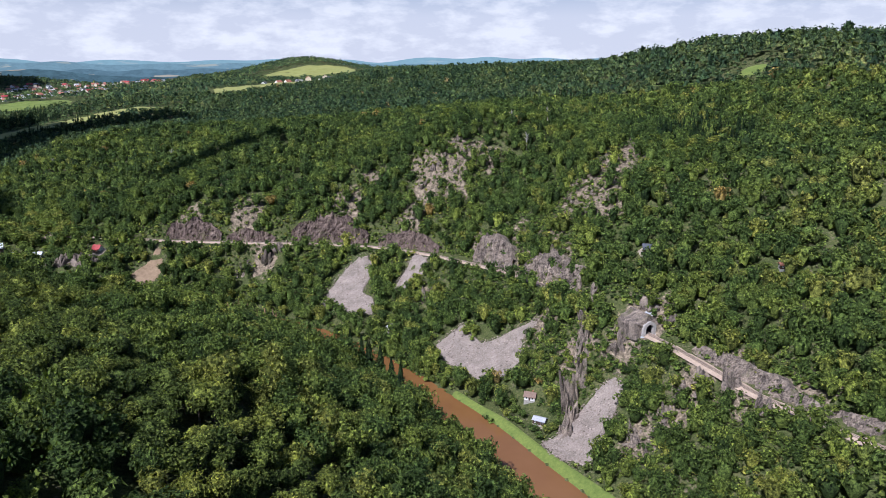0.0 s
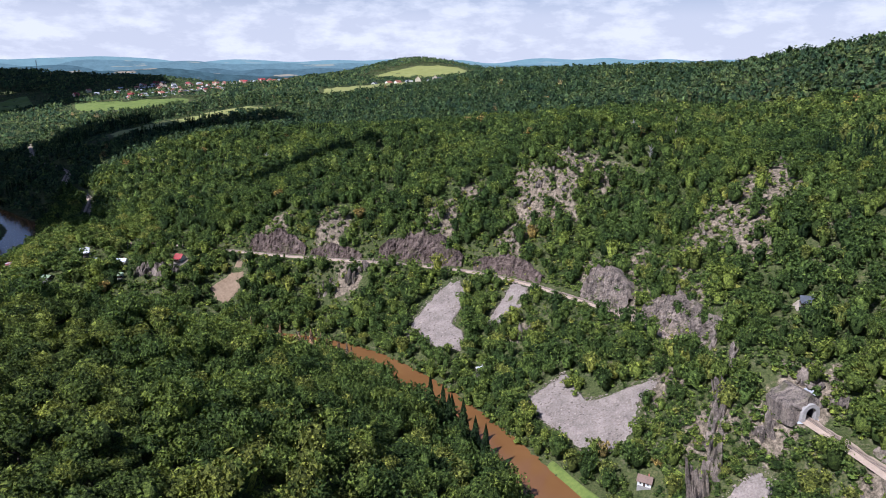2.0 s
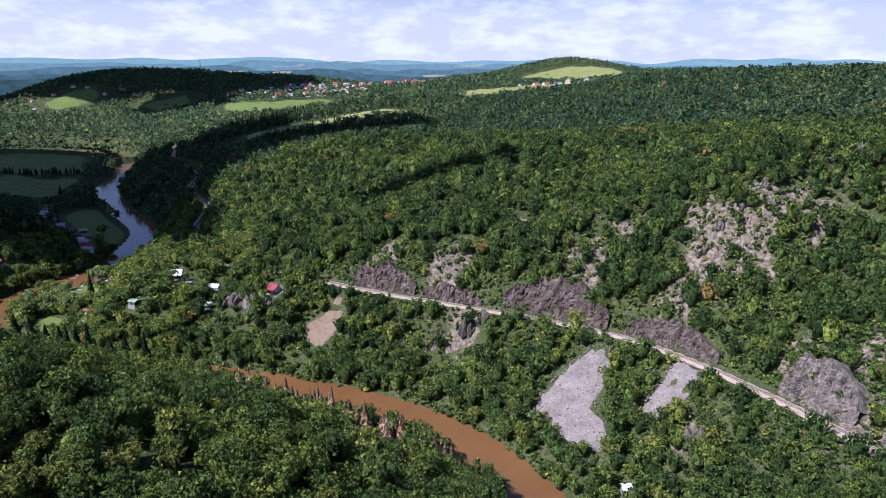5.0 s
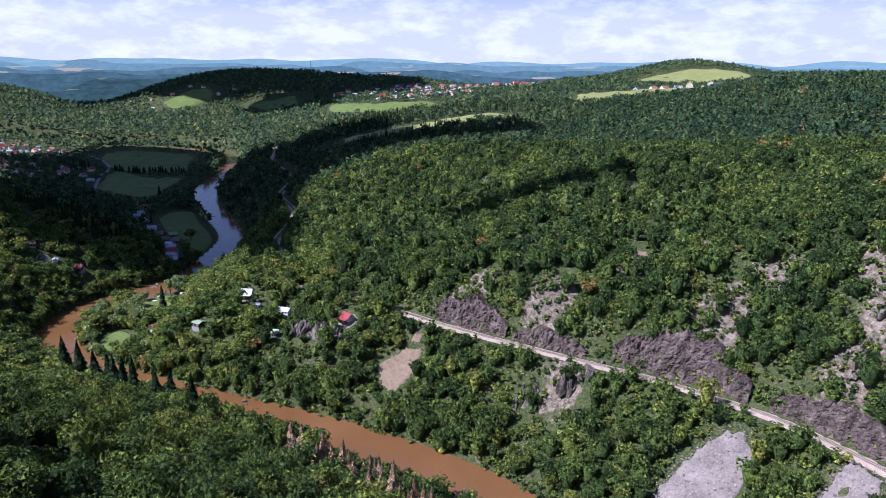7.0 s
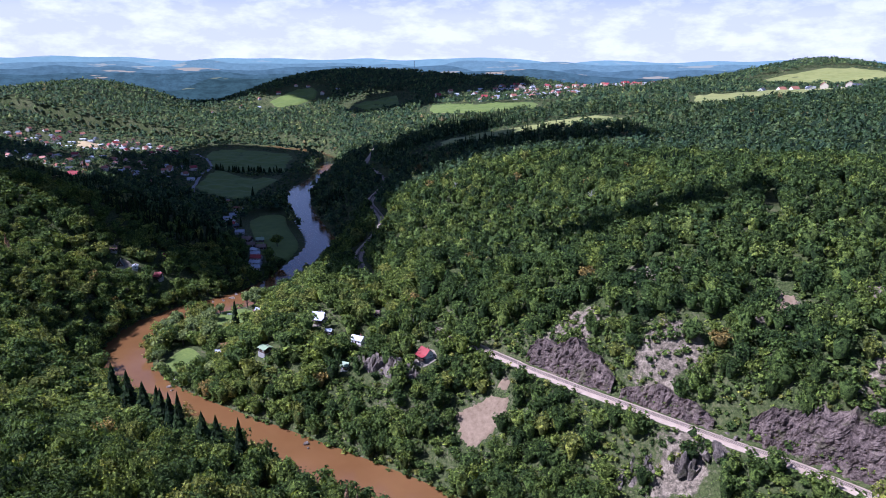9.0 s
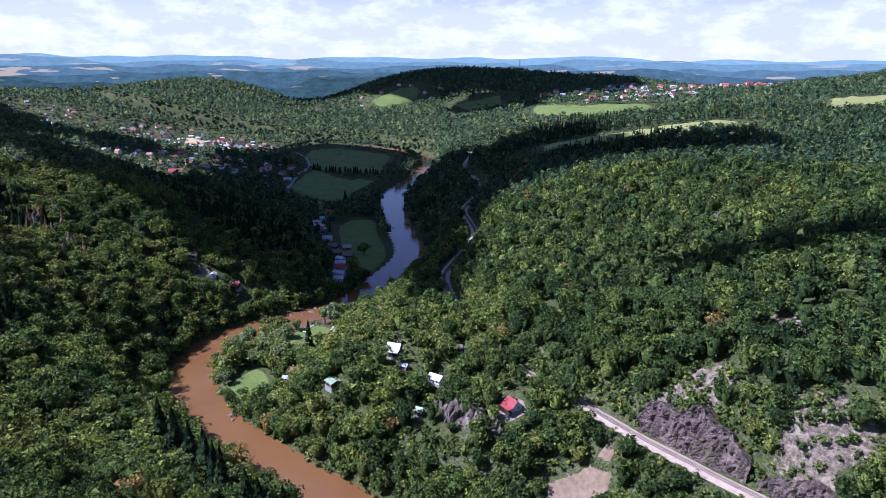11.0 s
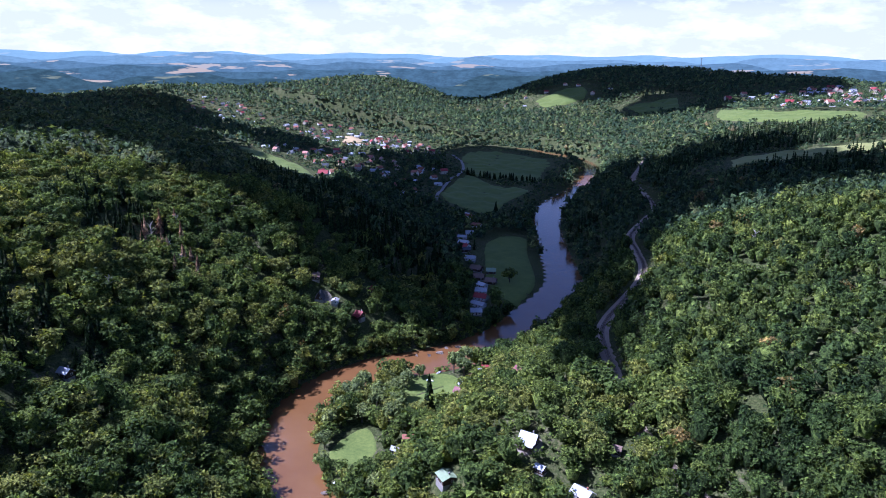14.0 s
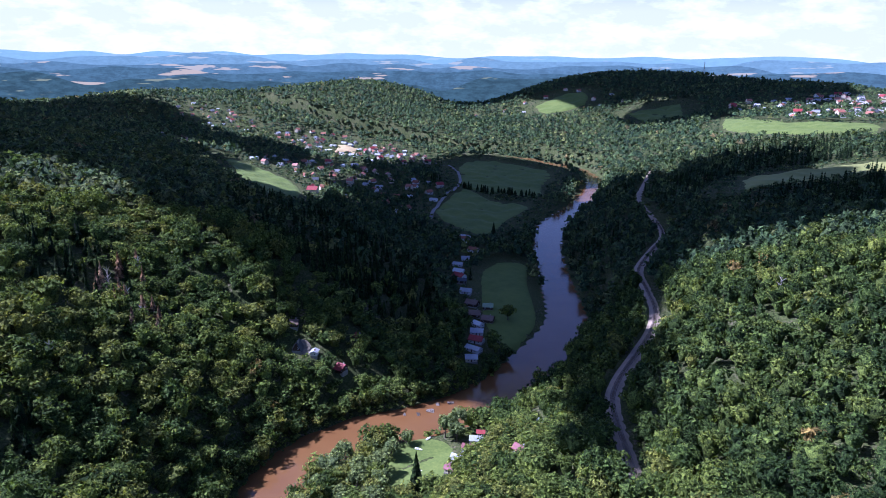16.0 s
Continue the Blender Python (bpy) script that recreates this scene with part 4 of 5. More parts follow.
def cottage(name, label, roof, walls, w=6.0, l=8.0, wall=2.6, rise=2.2, over=0.5, storeys=1, chimney=True, steep_a=False, porch=False, plain=False):
    """A gabled house. The ridge runs along x; its base is at z = 0 and its plinth goes down into the slope."""
    top = new(name)
    tagged(top, label, "house")
    wall = wall * storeys
    lo = 0.0
    if steep_a:
        wall = 0.4
    body = bmesh.new()
    prism(body, [(-w / 2, lo), (w / 2, lo), (w / 2, wall), (0, wall + rise), (-w / 2, wall)], -l / 2, l / 2)
    for vert in body.verts:
        vert.co = Vector((vert.co.y, vert.co.x, vert.co.z))
    bmesh.ops.recalc_face_normals(body, faces=body.faces)
    part("wall", body, walls, top)
    part("plinth", boxes((-l / 2 - .12, l / 2 + .12, -w / 2 - .12, w / 2 + .12, -3.0, 0.25)), STONE, top, "rubble stone plinth")
    t = 0.16
    k = rise / (w / 2)
    eave = w / 2 + over
    for s in (1, -1):
        bm = bmesh.new()
        prism(bm, [(0, wall + rise + .02), (s * eave, wall - over * k + .02), (s * eave, wall - over * k + .02 + t), (0, wall + rise + .02 + t * 1.1)], -l / 2 - over, l / 2 + over)
        for vert in bm.verts:
            vert.co = Vector((vert.co.y, vert.co.x, vert.co.z))
        bmesh.ops.recalc_face_normals(bm, faces=bm.faces)
        part("roof", bm, ROOFS[roof], top)
    if chimney:
        part("chimney", boxes((l * .18, l * .18 + .55, .35, .9, wall + rise * .4, wall + rise + .8), (l * .18 - .06, l * .18 + .61, .29, .96, wall + rise + .8, wall + rise + .92)), ROOFS["tile"] if walls is PLASTER else STONE, top)
    if plain:
        for side in (1, -1):
            window(top, l * .2, side * w / 2, 1.0, 1.6, 1.3)
    elif not steep_a:
        for st in range(storeys):
            z = 0.95 + st * 2.6
            for side in (1, -1):
                for x in (-l * .28, l * .28):
                    window(top, x, side * w / 2, z)
            for side in (1, -1):
                window(top, w * .18, side * l / 2, z, axis="x")
    else:
        window(top, 0.9, l / 2, 1.2, axis="x")
        window(top, 0.9, -l / 2, 1.2, axis="x")
    door = part("door", boxes((-.45, .45, -w / 2 - .05, -w / 2 + .0, .25, 2.2)) if not steep_a else boxes((l / 2, l / 2 + .05, -1.5, -.6, .25, 2.1)), TIMBER, top)
    part("door_handle", boxes((.3, .38, -w / 2 - .1, -w / 2 - .05, 1.15, 1.25)) if not steep_a else boxes((l / 2 + .05, l / 2 + .1, -.8, -.7, 1.15, 1.25)), STEEL, door)
    if porch:
        part("porch", boxes((-l / 2, l / 2, -w / 2 - 2.4, -w / 2, -0.1, 0.1), (-l / 2, -l / 2 + .12, -w / 2 - 2.35, -w / 2 - 2.23, .1, 2.3), (l / 2 - .12, l / 2, -w / 2 - 2.35, -w / 2 - 2.23, .1, 2.3),
                            (-l / 2, l / 2, -w / 2 - 2.4, -w / 2 - 2.3, .9, 1.0)), TIMBER, top)
        bm = bmesh.new()
        prism(bm, [(-w / 2 - .3, wall - .35), (-w / 2 - 2.7, wall - .9), (-w / 2 - 2.7, wall - .75), (-w / 2 - .3, wall - .2)], -l / 2 - .3, l / 2 + .3)
        for vert in bm.verts:
            vert.co = Vector((vert.co.y, vert.co.x, vert.co.z))
        bmesh.ops.recalc_face_normals(bm, faces=bm.faces)
        part("porch_roof", bm, ROOFS[roof], top)
    return top


def stand(ob, x, y, turn, clear=6.0, up=0.3):
    """Puts a thing on the ground and keeps trees off it."""
    a = np.array([0, 1, 2, 3, 4, 5]) * 1.047
    z = height(x + 3.0 * np.cos(a), y + 3.0 * np.sin(a))
    ob.matrix_world = pose(x, y, float(z.mean()) + up, 0, 0, turn)
    HOUSE_SPOTS.append((x, y, clear))
    down = Vector((-60 - x, 260 - y)).normalized()
    for k in (7.0, 15.0):
        LOW_SPOTS.append((x + down.x * k, y + down.y * k, clear * (1.0 if k < 10 else 0.8)))
    return ob


# single cottages round the river bend and on the slopes: roof, walls, place, turn, size
for label, roof, walls, x, y, turn, w, l, rise, kw in (
        ("cottage with a bright red metal roof on the rock edge", "red", PLASTER, -291, 566, -12, 6.4, 8.6, 2.7, dict(porch=True)),
        ("white cottage with a bright metal roof among trees", "white", PLASTER, -343, 567, 12, 7.0, 9.0, 2.0, {}),
        ("dark timber cottage with a pale metal roof", "white", TIMBER, -374, 565, 28, 6.5, 8.5, 3.0, dict(porch=True)),
        ("weekend hut with a pale green flat-pitched roof", "green", TIMBER, -384, 532, -4, 7.5, 8.0, 1.2, {}),
        ("small hut with a faded green tent-shaped roof", "green", TIMBER, -329, 543, 20, 4.2, 4.8, 1.8, dict(chimney=False)),
        ("low shed with a long orange roof beside the lawn", "orange", TIMBER, -448, 549, 62, 4.0, 9.5, 1.3, dict(chimney=False)),
        ("small grey-roofed shed below the orange roof", "grey", TIMBER, -440, 537, 40, 4.0, 5.0, 1.2, dict(chimney=False)),
        ("riverside cottage with a maroon metal roof", "maroon", CREAM, -472, 592, 30, 6.0, 7.0, 2.0, {}),
        ("riverside cottage with a pale brownish roof", "grey", CREAM, -479, 600, 30, 6.0, 8.0, 1.8, {}),
        ("low riverside house with a dark red roof", "maroon", PLASTER, -487, 611, 40, 5.5, 7.0, 1.8, {}),
        ("grey-roofed riverside cottage at the lawn's edge", "grey", PLASTER, -495, 621, 55, 6.0, 8.0, 1.8, {}),
        ("small annex with a bright red roof by the river", "red", PLASTER, -501, 628, 55, 4.0, 5.0, 1.2, dict(chimney=False)),
        ("brown-red roofed cottage deep in the trees", "maroon", TIMBER, -444, 612, 10, 6.0, 7.5, 1.8, {}),
        ("white garden hut half hidden by trees", "white", PLASTER, -470, 645, 0, 4.0, 4.5, 1.0, dict(chimney=False)),
        ("black steep-roofed cabin with white gable edges", "dark", TIMBER, -601, 559, -35, 7.0, 8.0, 6.0, dict(steep_a=True)),
        ("small house with a flat pale roof and terrace", "grey", PLASTER, -594, 567, -35, 5.0, 6.0, 1.0, {}),
        ("cabin with a bright red roof and pale porch roof", "red", TIMBER, -583, 580, 25, 5.5, 7.0, 2.0, dict(porch=True)),
        ("small cabin with a dull red roof", "red", TIMBER, -604, 600, 10, 4.5, 5.5, 2.0, {}),
        ("tall narrow cabin with a rusty roof", "brown", TIMBER, -616, 562, 60, 5.0, 6.0, 2.4, {}),
        ("hillside hut with a weathered grey roof", "grey", TIMBER, -490, 405, 35, 5.0, 7.0, 1.8, {}),
        ("white-walled cottage with a brown roof at the scree", "brown", PLASTER, 49, 356, -20, 5.5, 7.5, 2.2, {}),
        ("timber boathouse with a pale grey roof", "grey", TIMBER, 52, 337, -28, 6.0, 8.0, 1.2, dict(chimney=False)),
        ("riverside cabin with a white roof", "white", TIMBER, -37, 463, 25, 5.5, 6.5, 2.0, {}),
        ("dark-roofed cabin on a terrace in the forest", "dark", TIMBER, 124, 405, -10, 6.0, 8.5, 1.8, dict(porch=True)),
        ("forest hut with a pinkish felt roof", "tile", TIMBER, 185, 361, -8, 5.0, 7.0, 1.2, dict(chimney=False)),
        ("small pale-roofed shed among trees", "grey", TIMBER, -361, 561, 20, 3.5, 4.5, 1.0, dict(chimney=False)),
        ("small brown shed in the woods", "brown", TIMBER, -350, 590, 30, 4.0, 4.0, 1.2, dict(chimney=False))):
    stand(cottage("cottage", label, roof, walls, w * 0.78, l * 0.80, rise=rise * 0.86, **kw), x, y, turn, 0.5 * l + 3.2)

# the row of cottages along the river flat
for k, (x, y, roof, walls) in enumerate(((-636, 713, "white", PLASTER), (-622, 703, "grey", PLASTER), (-610, 695, "red", PLASTER), (-598, 685, "grey", PLASTER), (-587, 676, "grey", CREAM), (-655, 722, "brown", TIMBER),
                                         (-851, 833, "tile", PLASTER), (-815, 822, "tile", PLASTER), (-795, 800, "grey", PLASTER), (-774, 778, "grey", PLASTER), (-752, 766, "white", PLASTER), (-735, 756, "red", PLASTER),
                                         (-716, 747, "dark", TIMBER), (-696, 739, "grey", PLASTER), (-676, 733, "brown", TIMBER), (-868, 845, "grey", PLASTER), (-663, 740, "green", TIMBER), (-642, 726, "brown", TIMBER))):
    ob = cottage("cottage", "riverside cottage with a " + {"white": "bright metal", "grey": "grey sheet", "red": "red", "brown": "brown felt", "tile": "clay tile", "dark": "dark", "green": "green"}[roof] + " roof beside the meadow", roof, walls,
                 6.0 + (k % 3), 8.0 + (k * 5 % 4), rise=1.6 + 0.4 * (k % 3), storeys=2 if k in (6, 7) else 1)
    tagged(ob, group="cottages along the river meadow")
    stand(ob, x, y, 38 + (k * 37 % 50) - 25, 9.5)

# village houses, in a few kinds
KINDS = [cottage("house", "village house with a clay tile roof and pale walls", "tile", PLASTER, 9, 11, rise=3.6, storeys=1, plain=True),
         cottage("house", "two-storey village house with an orange-red roof", "orange", CREAM, 9, 11, rise=3.4, storeys=2, plain=True),
         cottage("house", "white village house with a grey roof", "grey", PLASTER, 9, 12, rise=2.6, storeys=1, plain=True),
         cottage("house", "village house with a dark slate roof", "dark", PLASTER, 9, 11, rise=3.6, storeys=1, plain=True),
         cottage("house", "large village house with a red roof", "red", CREAM, 10, 13, rise=3.8, storeys=2, plain=True),
         cottage("house", "low white building with a bright flat-pitched roof", "white", PLASTER, 9, 14, rise=1.2, storeys=1, plain=True)]


def settle(count, cx, cy, sx, sy, turn, seed, group, gap=24.0, scale=1.0, free=True):
    """Scatters houses round a centre, each with its plot free of trees."""
    rs = np.random.RandomState(seed)
    ca, sa = math.cos(radians(turn)), math.sin(radians(turn))
    u, w = rs.uniform(-1, 1, 900), rs.uniform(-1, 1, 900)
    u, w = u[u * u + w * w < 1] * sx, w[u * u + w * w < 1] * sy
    xs, ys = cx + ca * u - sa * w, cy + sa * u + ca * w
    ok = to_line(xs, ys, river_line)[0] > 45
    if free:
        for c, ring in CLEAR:
            ok &= ~in_ring(xs, ys, ring)
    zs = height(xs, ys)
    done = []
    for x, y, z in zip(xs[ok].tolist(), ys[ok].tolist(), zs[ok].tolist()):
        if len(done) == count:
            break
        if any(math.hypot(x - p, y - q) < gap for p, q in done):
            continue
        done.append((x, y))
        ob = KINDS[rs.choice(6, p=(.3, .2, .17, .1, .13, .1))]
        c = copy_thing(ob, pose(x, y, z + 0.3, 0, 0, rs.uniform(0, 180)) @ Matrix.Scale(scale, 4))
        tagged(c, group=group)
        HOUSE_SPOTS.append((x, y, rs.uniform(9, 15) * max(0.8, scale)))


settle(62, -1500, 975, 175, 85, 35, 1, "houses of the valley village", 20, 0.88)
settle(46, -1230, 850, 190, 85, 30, 2, "houses of the valley village", 20, 0.88)
settle(10, -1050, 790, 90, 45, 30, 9, "houses of the valley village")
settle(24, -1740, 770, 110, 55, 25, 3, "garden plots on the far hillside", 16, 0.7)
settle(8, -1490, 640, 50, 25, 20, 4, "garden plots on the far hillside", 16, 0.7)
settle(60, -1040, 2140, 220, 130, 20, 5, "houses of the hilltop village", 29, 1.2)
settle(42, -930, 1720, 130, 110, 35, 6, "houses of the hilltop village", 27, 1.15)
settle(8, -870, 1490, 60, 30, 20, 7, "houses of the hilltop village", 22, 0.9)
settle(30, -1170, 1960, 190, 110, 60, 12, "houses of the hilltop village", 26, 1.1)
settle(12, -1700, 1640, 240, 90, 40, 8, "houses in the hillside woods", 40, 0.9)
settle(9, -390, 1985, 120, 22, -15, 11, "farm on the plateau", 24, 1.5, False)
LOW_SPOTS += [(-390, 1930, 75), (-330, 1930, 60), (-450, 1950, 70), (-400, 1860, 70), (-300, 1880, 60)]
for k, (x, y) in enumerate(((-1480, 1010), (-1280, 900), (-1330, 905), (-1160, 800), (-1580, 940), (-1440, 930))):
    KINDS[k].matrix_world = pose(x, y, float(height([x], [y])[0]) + 0.3, 0, 0, 35 * k)
    KINDS[k]["group"] = "houses of the valley village"
    HOUSE_SPOTS.append((x, y, 14))

# boats on the lawn
BOAT = simple("white_boat_hull", (0.70, 0.70, 0.68), (0.80, 0.80, 0.79), 1.0, 0.4, 0.05, 0.01)


def boat(x, y, turn, l=4.4):
    bm = bmesh.new()
    rings = []
    for u, wd in ((-.5, .55), (-.25, .75), (.1, .72), (.35, .45), (.5, .03)):
        rings.append([bm.verts.new((u * l, wd * s, z)) for s, z in ((-1, .55), (-.75, .12), (0, 0), (.75, .12), (1, .55), (.86, .5), (0, .2), (-.86, .5))])
    for a, b in zip(rings, rings[1:]):
        for k in range(8):
            bm.faces.new((a[k], b[k], b[(k + 1) % 8], a[(k + 1) % 8]))
    bm.faces.new(rings[0])
    bm.faces.new(rings[-1][::-1])
    bmesh.ops.recalc_face_normals(bm, faces=bm.faces)
    top = new("rowing_boat")
    tagged(top, "white rowing boat lying on the grass by the river", "boat")
    part("hull", bm, BOAT, top)
    part("thwart", boxes((-.2, .1, -.6, .6, .38, .43), (-1.3, -1.0, -.6, .6, .38, .43)), TIMBER, top)
    top.matrix_world = pose(x, y, float(height([x], [y])[0]) + 0.3, 0, 0, turn)


boat(-508, 593, 40)
boat(-515, 603, 110, 3.8)
boat(-488, 582, 60)
boat(-437, 505, 10, 4.0)


# stands of single conifers keep their own ground
SPRUCE_SPOTS = [(-469, 571), (-367, 454), (-360, 457), (-351, 454), (-342, 453), (-331, 451), (-320, 455), (-306, 453), (-375, 451), (-58, 404), (-50, 397), (-44, 388), (-37, 380), (-30, 372), (-56, 393), (-44, 378), (-838, 863), (-296, 457), (-385, 449), (-24, 362)]
WILLOW_SPOTS = ((-498, 532, 6), (-507, 543, 7), (-514, 552, 6.5), (-512, 565, 6), (-508, 577, 5.5), (-497, 566, 6.5), (-490, 550, 6.5), (-483, 538, 6), (-482, 560, 6), (-516, 590, 4.6), (-512, 612, 6), (-516, 622, 6.5), (-505, 615, 5.5),
                               (-484, 520, 5.5), (-470, 512, 5), (-455, 505, 4.5), (-470, 550, 6), (-500, 556, 6), (-428, 512, 5), (-415, 515, 5))
HOUSE_SPOTS += [(x, y, 0.95 * r) for x, y, r in WILLOW_SPOTS]
rs = np.random.RandomState(9)
DRY_SPOTS = [(-242 + 124 * i / 41 + rs.uniform(-4, 4), 470 - 26 * i / 41 + rs.uniform(-15, 2)) for i in range(46)]
SPRUCE_SPOTS = [(x, y - 6.0 if -400 < x < -290 else y) for x, y in SPRUCE_SPOTS]
HOUSE_SPOTS += [(-301, 546, 5.5), (-313, 547, 5.5), (-166, 545, 6), (-151, 550, 7), (-138, 553, 7)]
LOW_SPOTS += [(-299, 540, 8), (-310, 540, 8), (-160, 535, 10), (-142, 541, 10), (92, 335, 12), (80, 350, 9), (70, 322, 10), (66, 338, 9), (60, 330, 8), (72, 350, 7), (-250, 530, 12), (-110, 545, 12), (60, 372, 12)]
for x, y in SPRUCE_SPOTS + DRY_SPOTS:
    HOUSE_SPOTS.append((x, y - 1.0, 4.5))

# a lane across the meadows, and a mast on the far hilltop
lane = smooth_line([(-960, 850), (-1001, 878), (-1050, 916), (-1097, 954), (-1128, 988), (-1208, 1045), (-1324, 1100), (-1400, 1080)], 6.0)
lane = np.column_stack([lane, height(lane[:, 0], lane[:, 1]) + 1.35])
v, q = strip(lane, (-2.4, 0.0, 2.4), (0.0, 0.1, 0.0))
tagged(new("lane", mesh_from("lane", v, q, simple("worn_asphalt", (0.16, 0.15, 0.14), (0.30, 0.28, 0.26), 0.4), smooth=True)), "pale narrow lane across the river meadows", "road", kind="structure")
mast = new("radio_mast")
mast.matrix_world = pose(-1690, 2190, float(height([-1690], [2190])[0]))
tagged(mast, "slim grey lattice radio mast on the wooded hilltop", "mast")
for a in (0, 2.094, 4.189):
    part("leg", boxes((1.2 * math.cos(a) - .18, 1.2 * math.cos(a) + .18, 1.2 * math.sin(a) - .18, 1.2 * math.sin(a) + .18, 0, 42)), STEEL, mast)
for k in range(12):
    part("brace", boxes((-1.3, 1.3, -1.3, 1.3, 3 + k * 3.3, 3.3 + k * 3.3)), STEEL, mast)
for k, (x, y, s) in enumerate(((-436, 499, 1.3), (-430, 497, 0.8), (-322, 507, 1.1), (-318, 505, 0.7), (-545, 612, 1.2), (-548, 605, 0.9), (-546, 620, 1.4), (-549, 628, 1.1), (-547, 636, 1.3), (-95, 452, 1.2))):
    rs = np.random.RandomState(700 + k)
    bm = bmesh.new()
    got = bmesh.ops.convex_hull(bm, input=[bm.verts.new(tuple(rs.normal(0, 1, 3) * (s, s * .8, s * .5))) for q in range(16)])
    bmesh.ops.delete(bm, geom=[g for g in set(got["geom_interior"] + got["geom_unused"]) if isinstance(g, bmesh.types.BMVert)], context="VERTS")
    me = bpy.data.meshes.new("river_boulder")
    bm.to_mesh(me)
    bm.free()
    me.materials.append(ROCK)
    ob = tagged(new("river_boulder", me), "pale boulder at the river's edge", "rock", "boulders in the river")
    ob.matrix_world = pose(x, y, max(0.0, float(height([x], [y])[0])) + 0.2, 0, 0, 40 * k)

# ---- trees ----


def leaf_shell(rs, n, lumps, size, lean=0.45):
    """Ragged leaf sprays over a crown of uneven boughs. Unit crown: radius about 1, ground at 0, top near 2."""
    a = np.arange(lumps) * 2.4 + rs.uniform(-0.7, 0.7, lumps)
    r = 0.82 * np.sqrt((np.arange(lumps) + 0.2) / lumps) * rs.uniform(0.75, 1.12, lumps)
    cr = rs.uniform(0.17, 0.40, lumps)
    cen = np.column_stack([r * np.cos(a), r * np.sin(a), 0.95 + 0.72 * np.sqrt(np.maximum(0, 1 - 1.1 * r * r)) + rs.uniform(-0.22, 0.16, lumps)])
    k = rs.choice(lumps, n, p=cr ** 1.6 / (cr ** 1.6).sum())
    z, b = rs.uniform(-0.45, 1.0, n), rs.uniform(0, 6.283, n)
    h = np.sqrt(1 - z * z)
    d = np.column_stack([h * np.cos(b), h * np.sin(b), z])
    p = cen[k] + d * (cr[k] * rs.uniform(0.75, 1.2, n))[:, None]
    nrm = 0.75 * d + np.array([0, 0, 0.45]) + rs.normal(0, lean, (n, 3))
    nrm /= np.linalg.norm(nrm, axis=1)[:, None]
    u = np.cross(nrm, rs.normal(0, 1, (n, 3)))
    u /= np.linalg.norm(u, axis=1)[:, None]
    w = np.cross(nrm, u)
    s = (size * np.exp(rs.normal(0, 0.32, n)))[:, None]
    v = np.stack([p + u * s, p - 0.55 * u * s + 0.75 * w * s, p - 0.5 * u * s - 0.8 * w * s], 1).reshape(-1, 3)
    return v, np.arange(3 * n).reshape(n, 3)


def lumps_of(rs, n, sides, rows):
    """The body of a crown behind its leaves: uneven domes, shaded smoothly."""
    out = []
    for k in range(n):
        a = k * 2.4 + rs.uniform(-0.6, 0.6)
        r = 0.58 * math.sqrt((k + 0.3) / n) if n > 1 else 0.0
        cr = rs.uniform(0.34, 0.52) if n > 1 else 0.7
        c = np.array((r * math.cos(a), r * math.sin(a), 0.95 + 0.5 * math.sqrt(max(0, 1 - 1.5 * r * r)) + rs.uniform(-0.2, 0.1) - (0.35 if n == 1 else 0)))
        v, t = [], []
        for q in range(rows):
            el = math.pi * (0.5 - (q + 0.9) / rows * 0.86) if rows > 1 else -0.25
            for p in range(sides):
                b = 6.2832 * (p + 0.5 * (q % 2)) / sides
                v.append(c + cr * rs.uniform(0.72, 1.15) * np.array((math.cos(el) * math.cos(b), math.cos(el) * math.sin(b), math.sin(el))))
        v.append(c + np.array((rs.uniform(-.1, .1), rs.uniform(-.1, .1), cr)))
        top = len(v) - 1
        for p in range(sides):
            m = (p + 1) % sides
            t.append((p, m, top))
            for q in range(rows - 1):
                t += [(q * sides + p, (q + 1) * sides + p, q * sides + m), (q * sides + m, (q + 1) * sides + p, (q + 1) * sides + m)]
        out.append((np.array(v), np.array(t)))
    return merge(*out)


def merge(*parts):
    vs, ts, o = [], [], 0
    for v, t in parts:
        vs.append(v)
        ts.append(t + o)
        o += len(v)
    return np.vstack(vs), np.vstack(ts)


def cone_tree(rs, tiers, arms, size):
    """Spruce: drooping sprays in tiers round a thin axis. Unit: radius 1, base 0, top 1 (scaled by its height)."""
    verts, tris = [], []
    for k in range(tiers):
        f = k / tiers
        r = (1 - f) * (0.95 + rs.uniform(-0.14, 0.14)) + 0.04
        z = 0.10 + 0.88 * f
        for j in range(arms):
            a = 6.283 * (j + rs.uniform(-0.3, 0.3)) / arms + k * 0.7
            d, e = np.array([math.cos(a), math.sin(a), 0]), np.array([-math.sin(a), math.cos(a), 0])
            wide = size * (0.3 + r)
            ro = r * rs.uniform(0.5, 1.2)
            b = len(verts)
            verts += [np.array([0, 0, z + 0.10]), d * ro + np.array([0, 0, z - 0.06]) + e * wide * 0.5, d * ro * 0.92 + np.array([0, 0, z - 0.05]) - e * wide * 0.5]
            tris.append((b, b + 1, b + 2))
    return np.array(verts), np.array(tris)


def stem(r0, r1, z0, z1, sides=5):
    """A tapered trunk."""
    v = [(r * math.cos(a), r * math.sin(a), z) for r, z in ((r0, z0), (r1, z1)) for a in np.arange(sides) * 6.283 / sides]
    t = []
    for k in range(sides):
        n = (k + 1) % sides
        t += [(k, n, sides + n), (k, sides + n, sides + k)]
    return np.array(v), np.array(t)


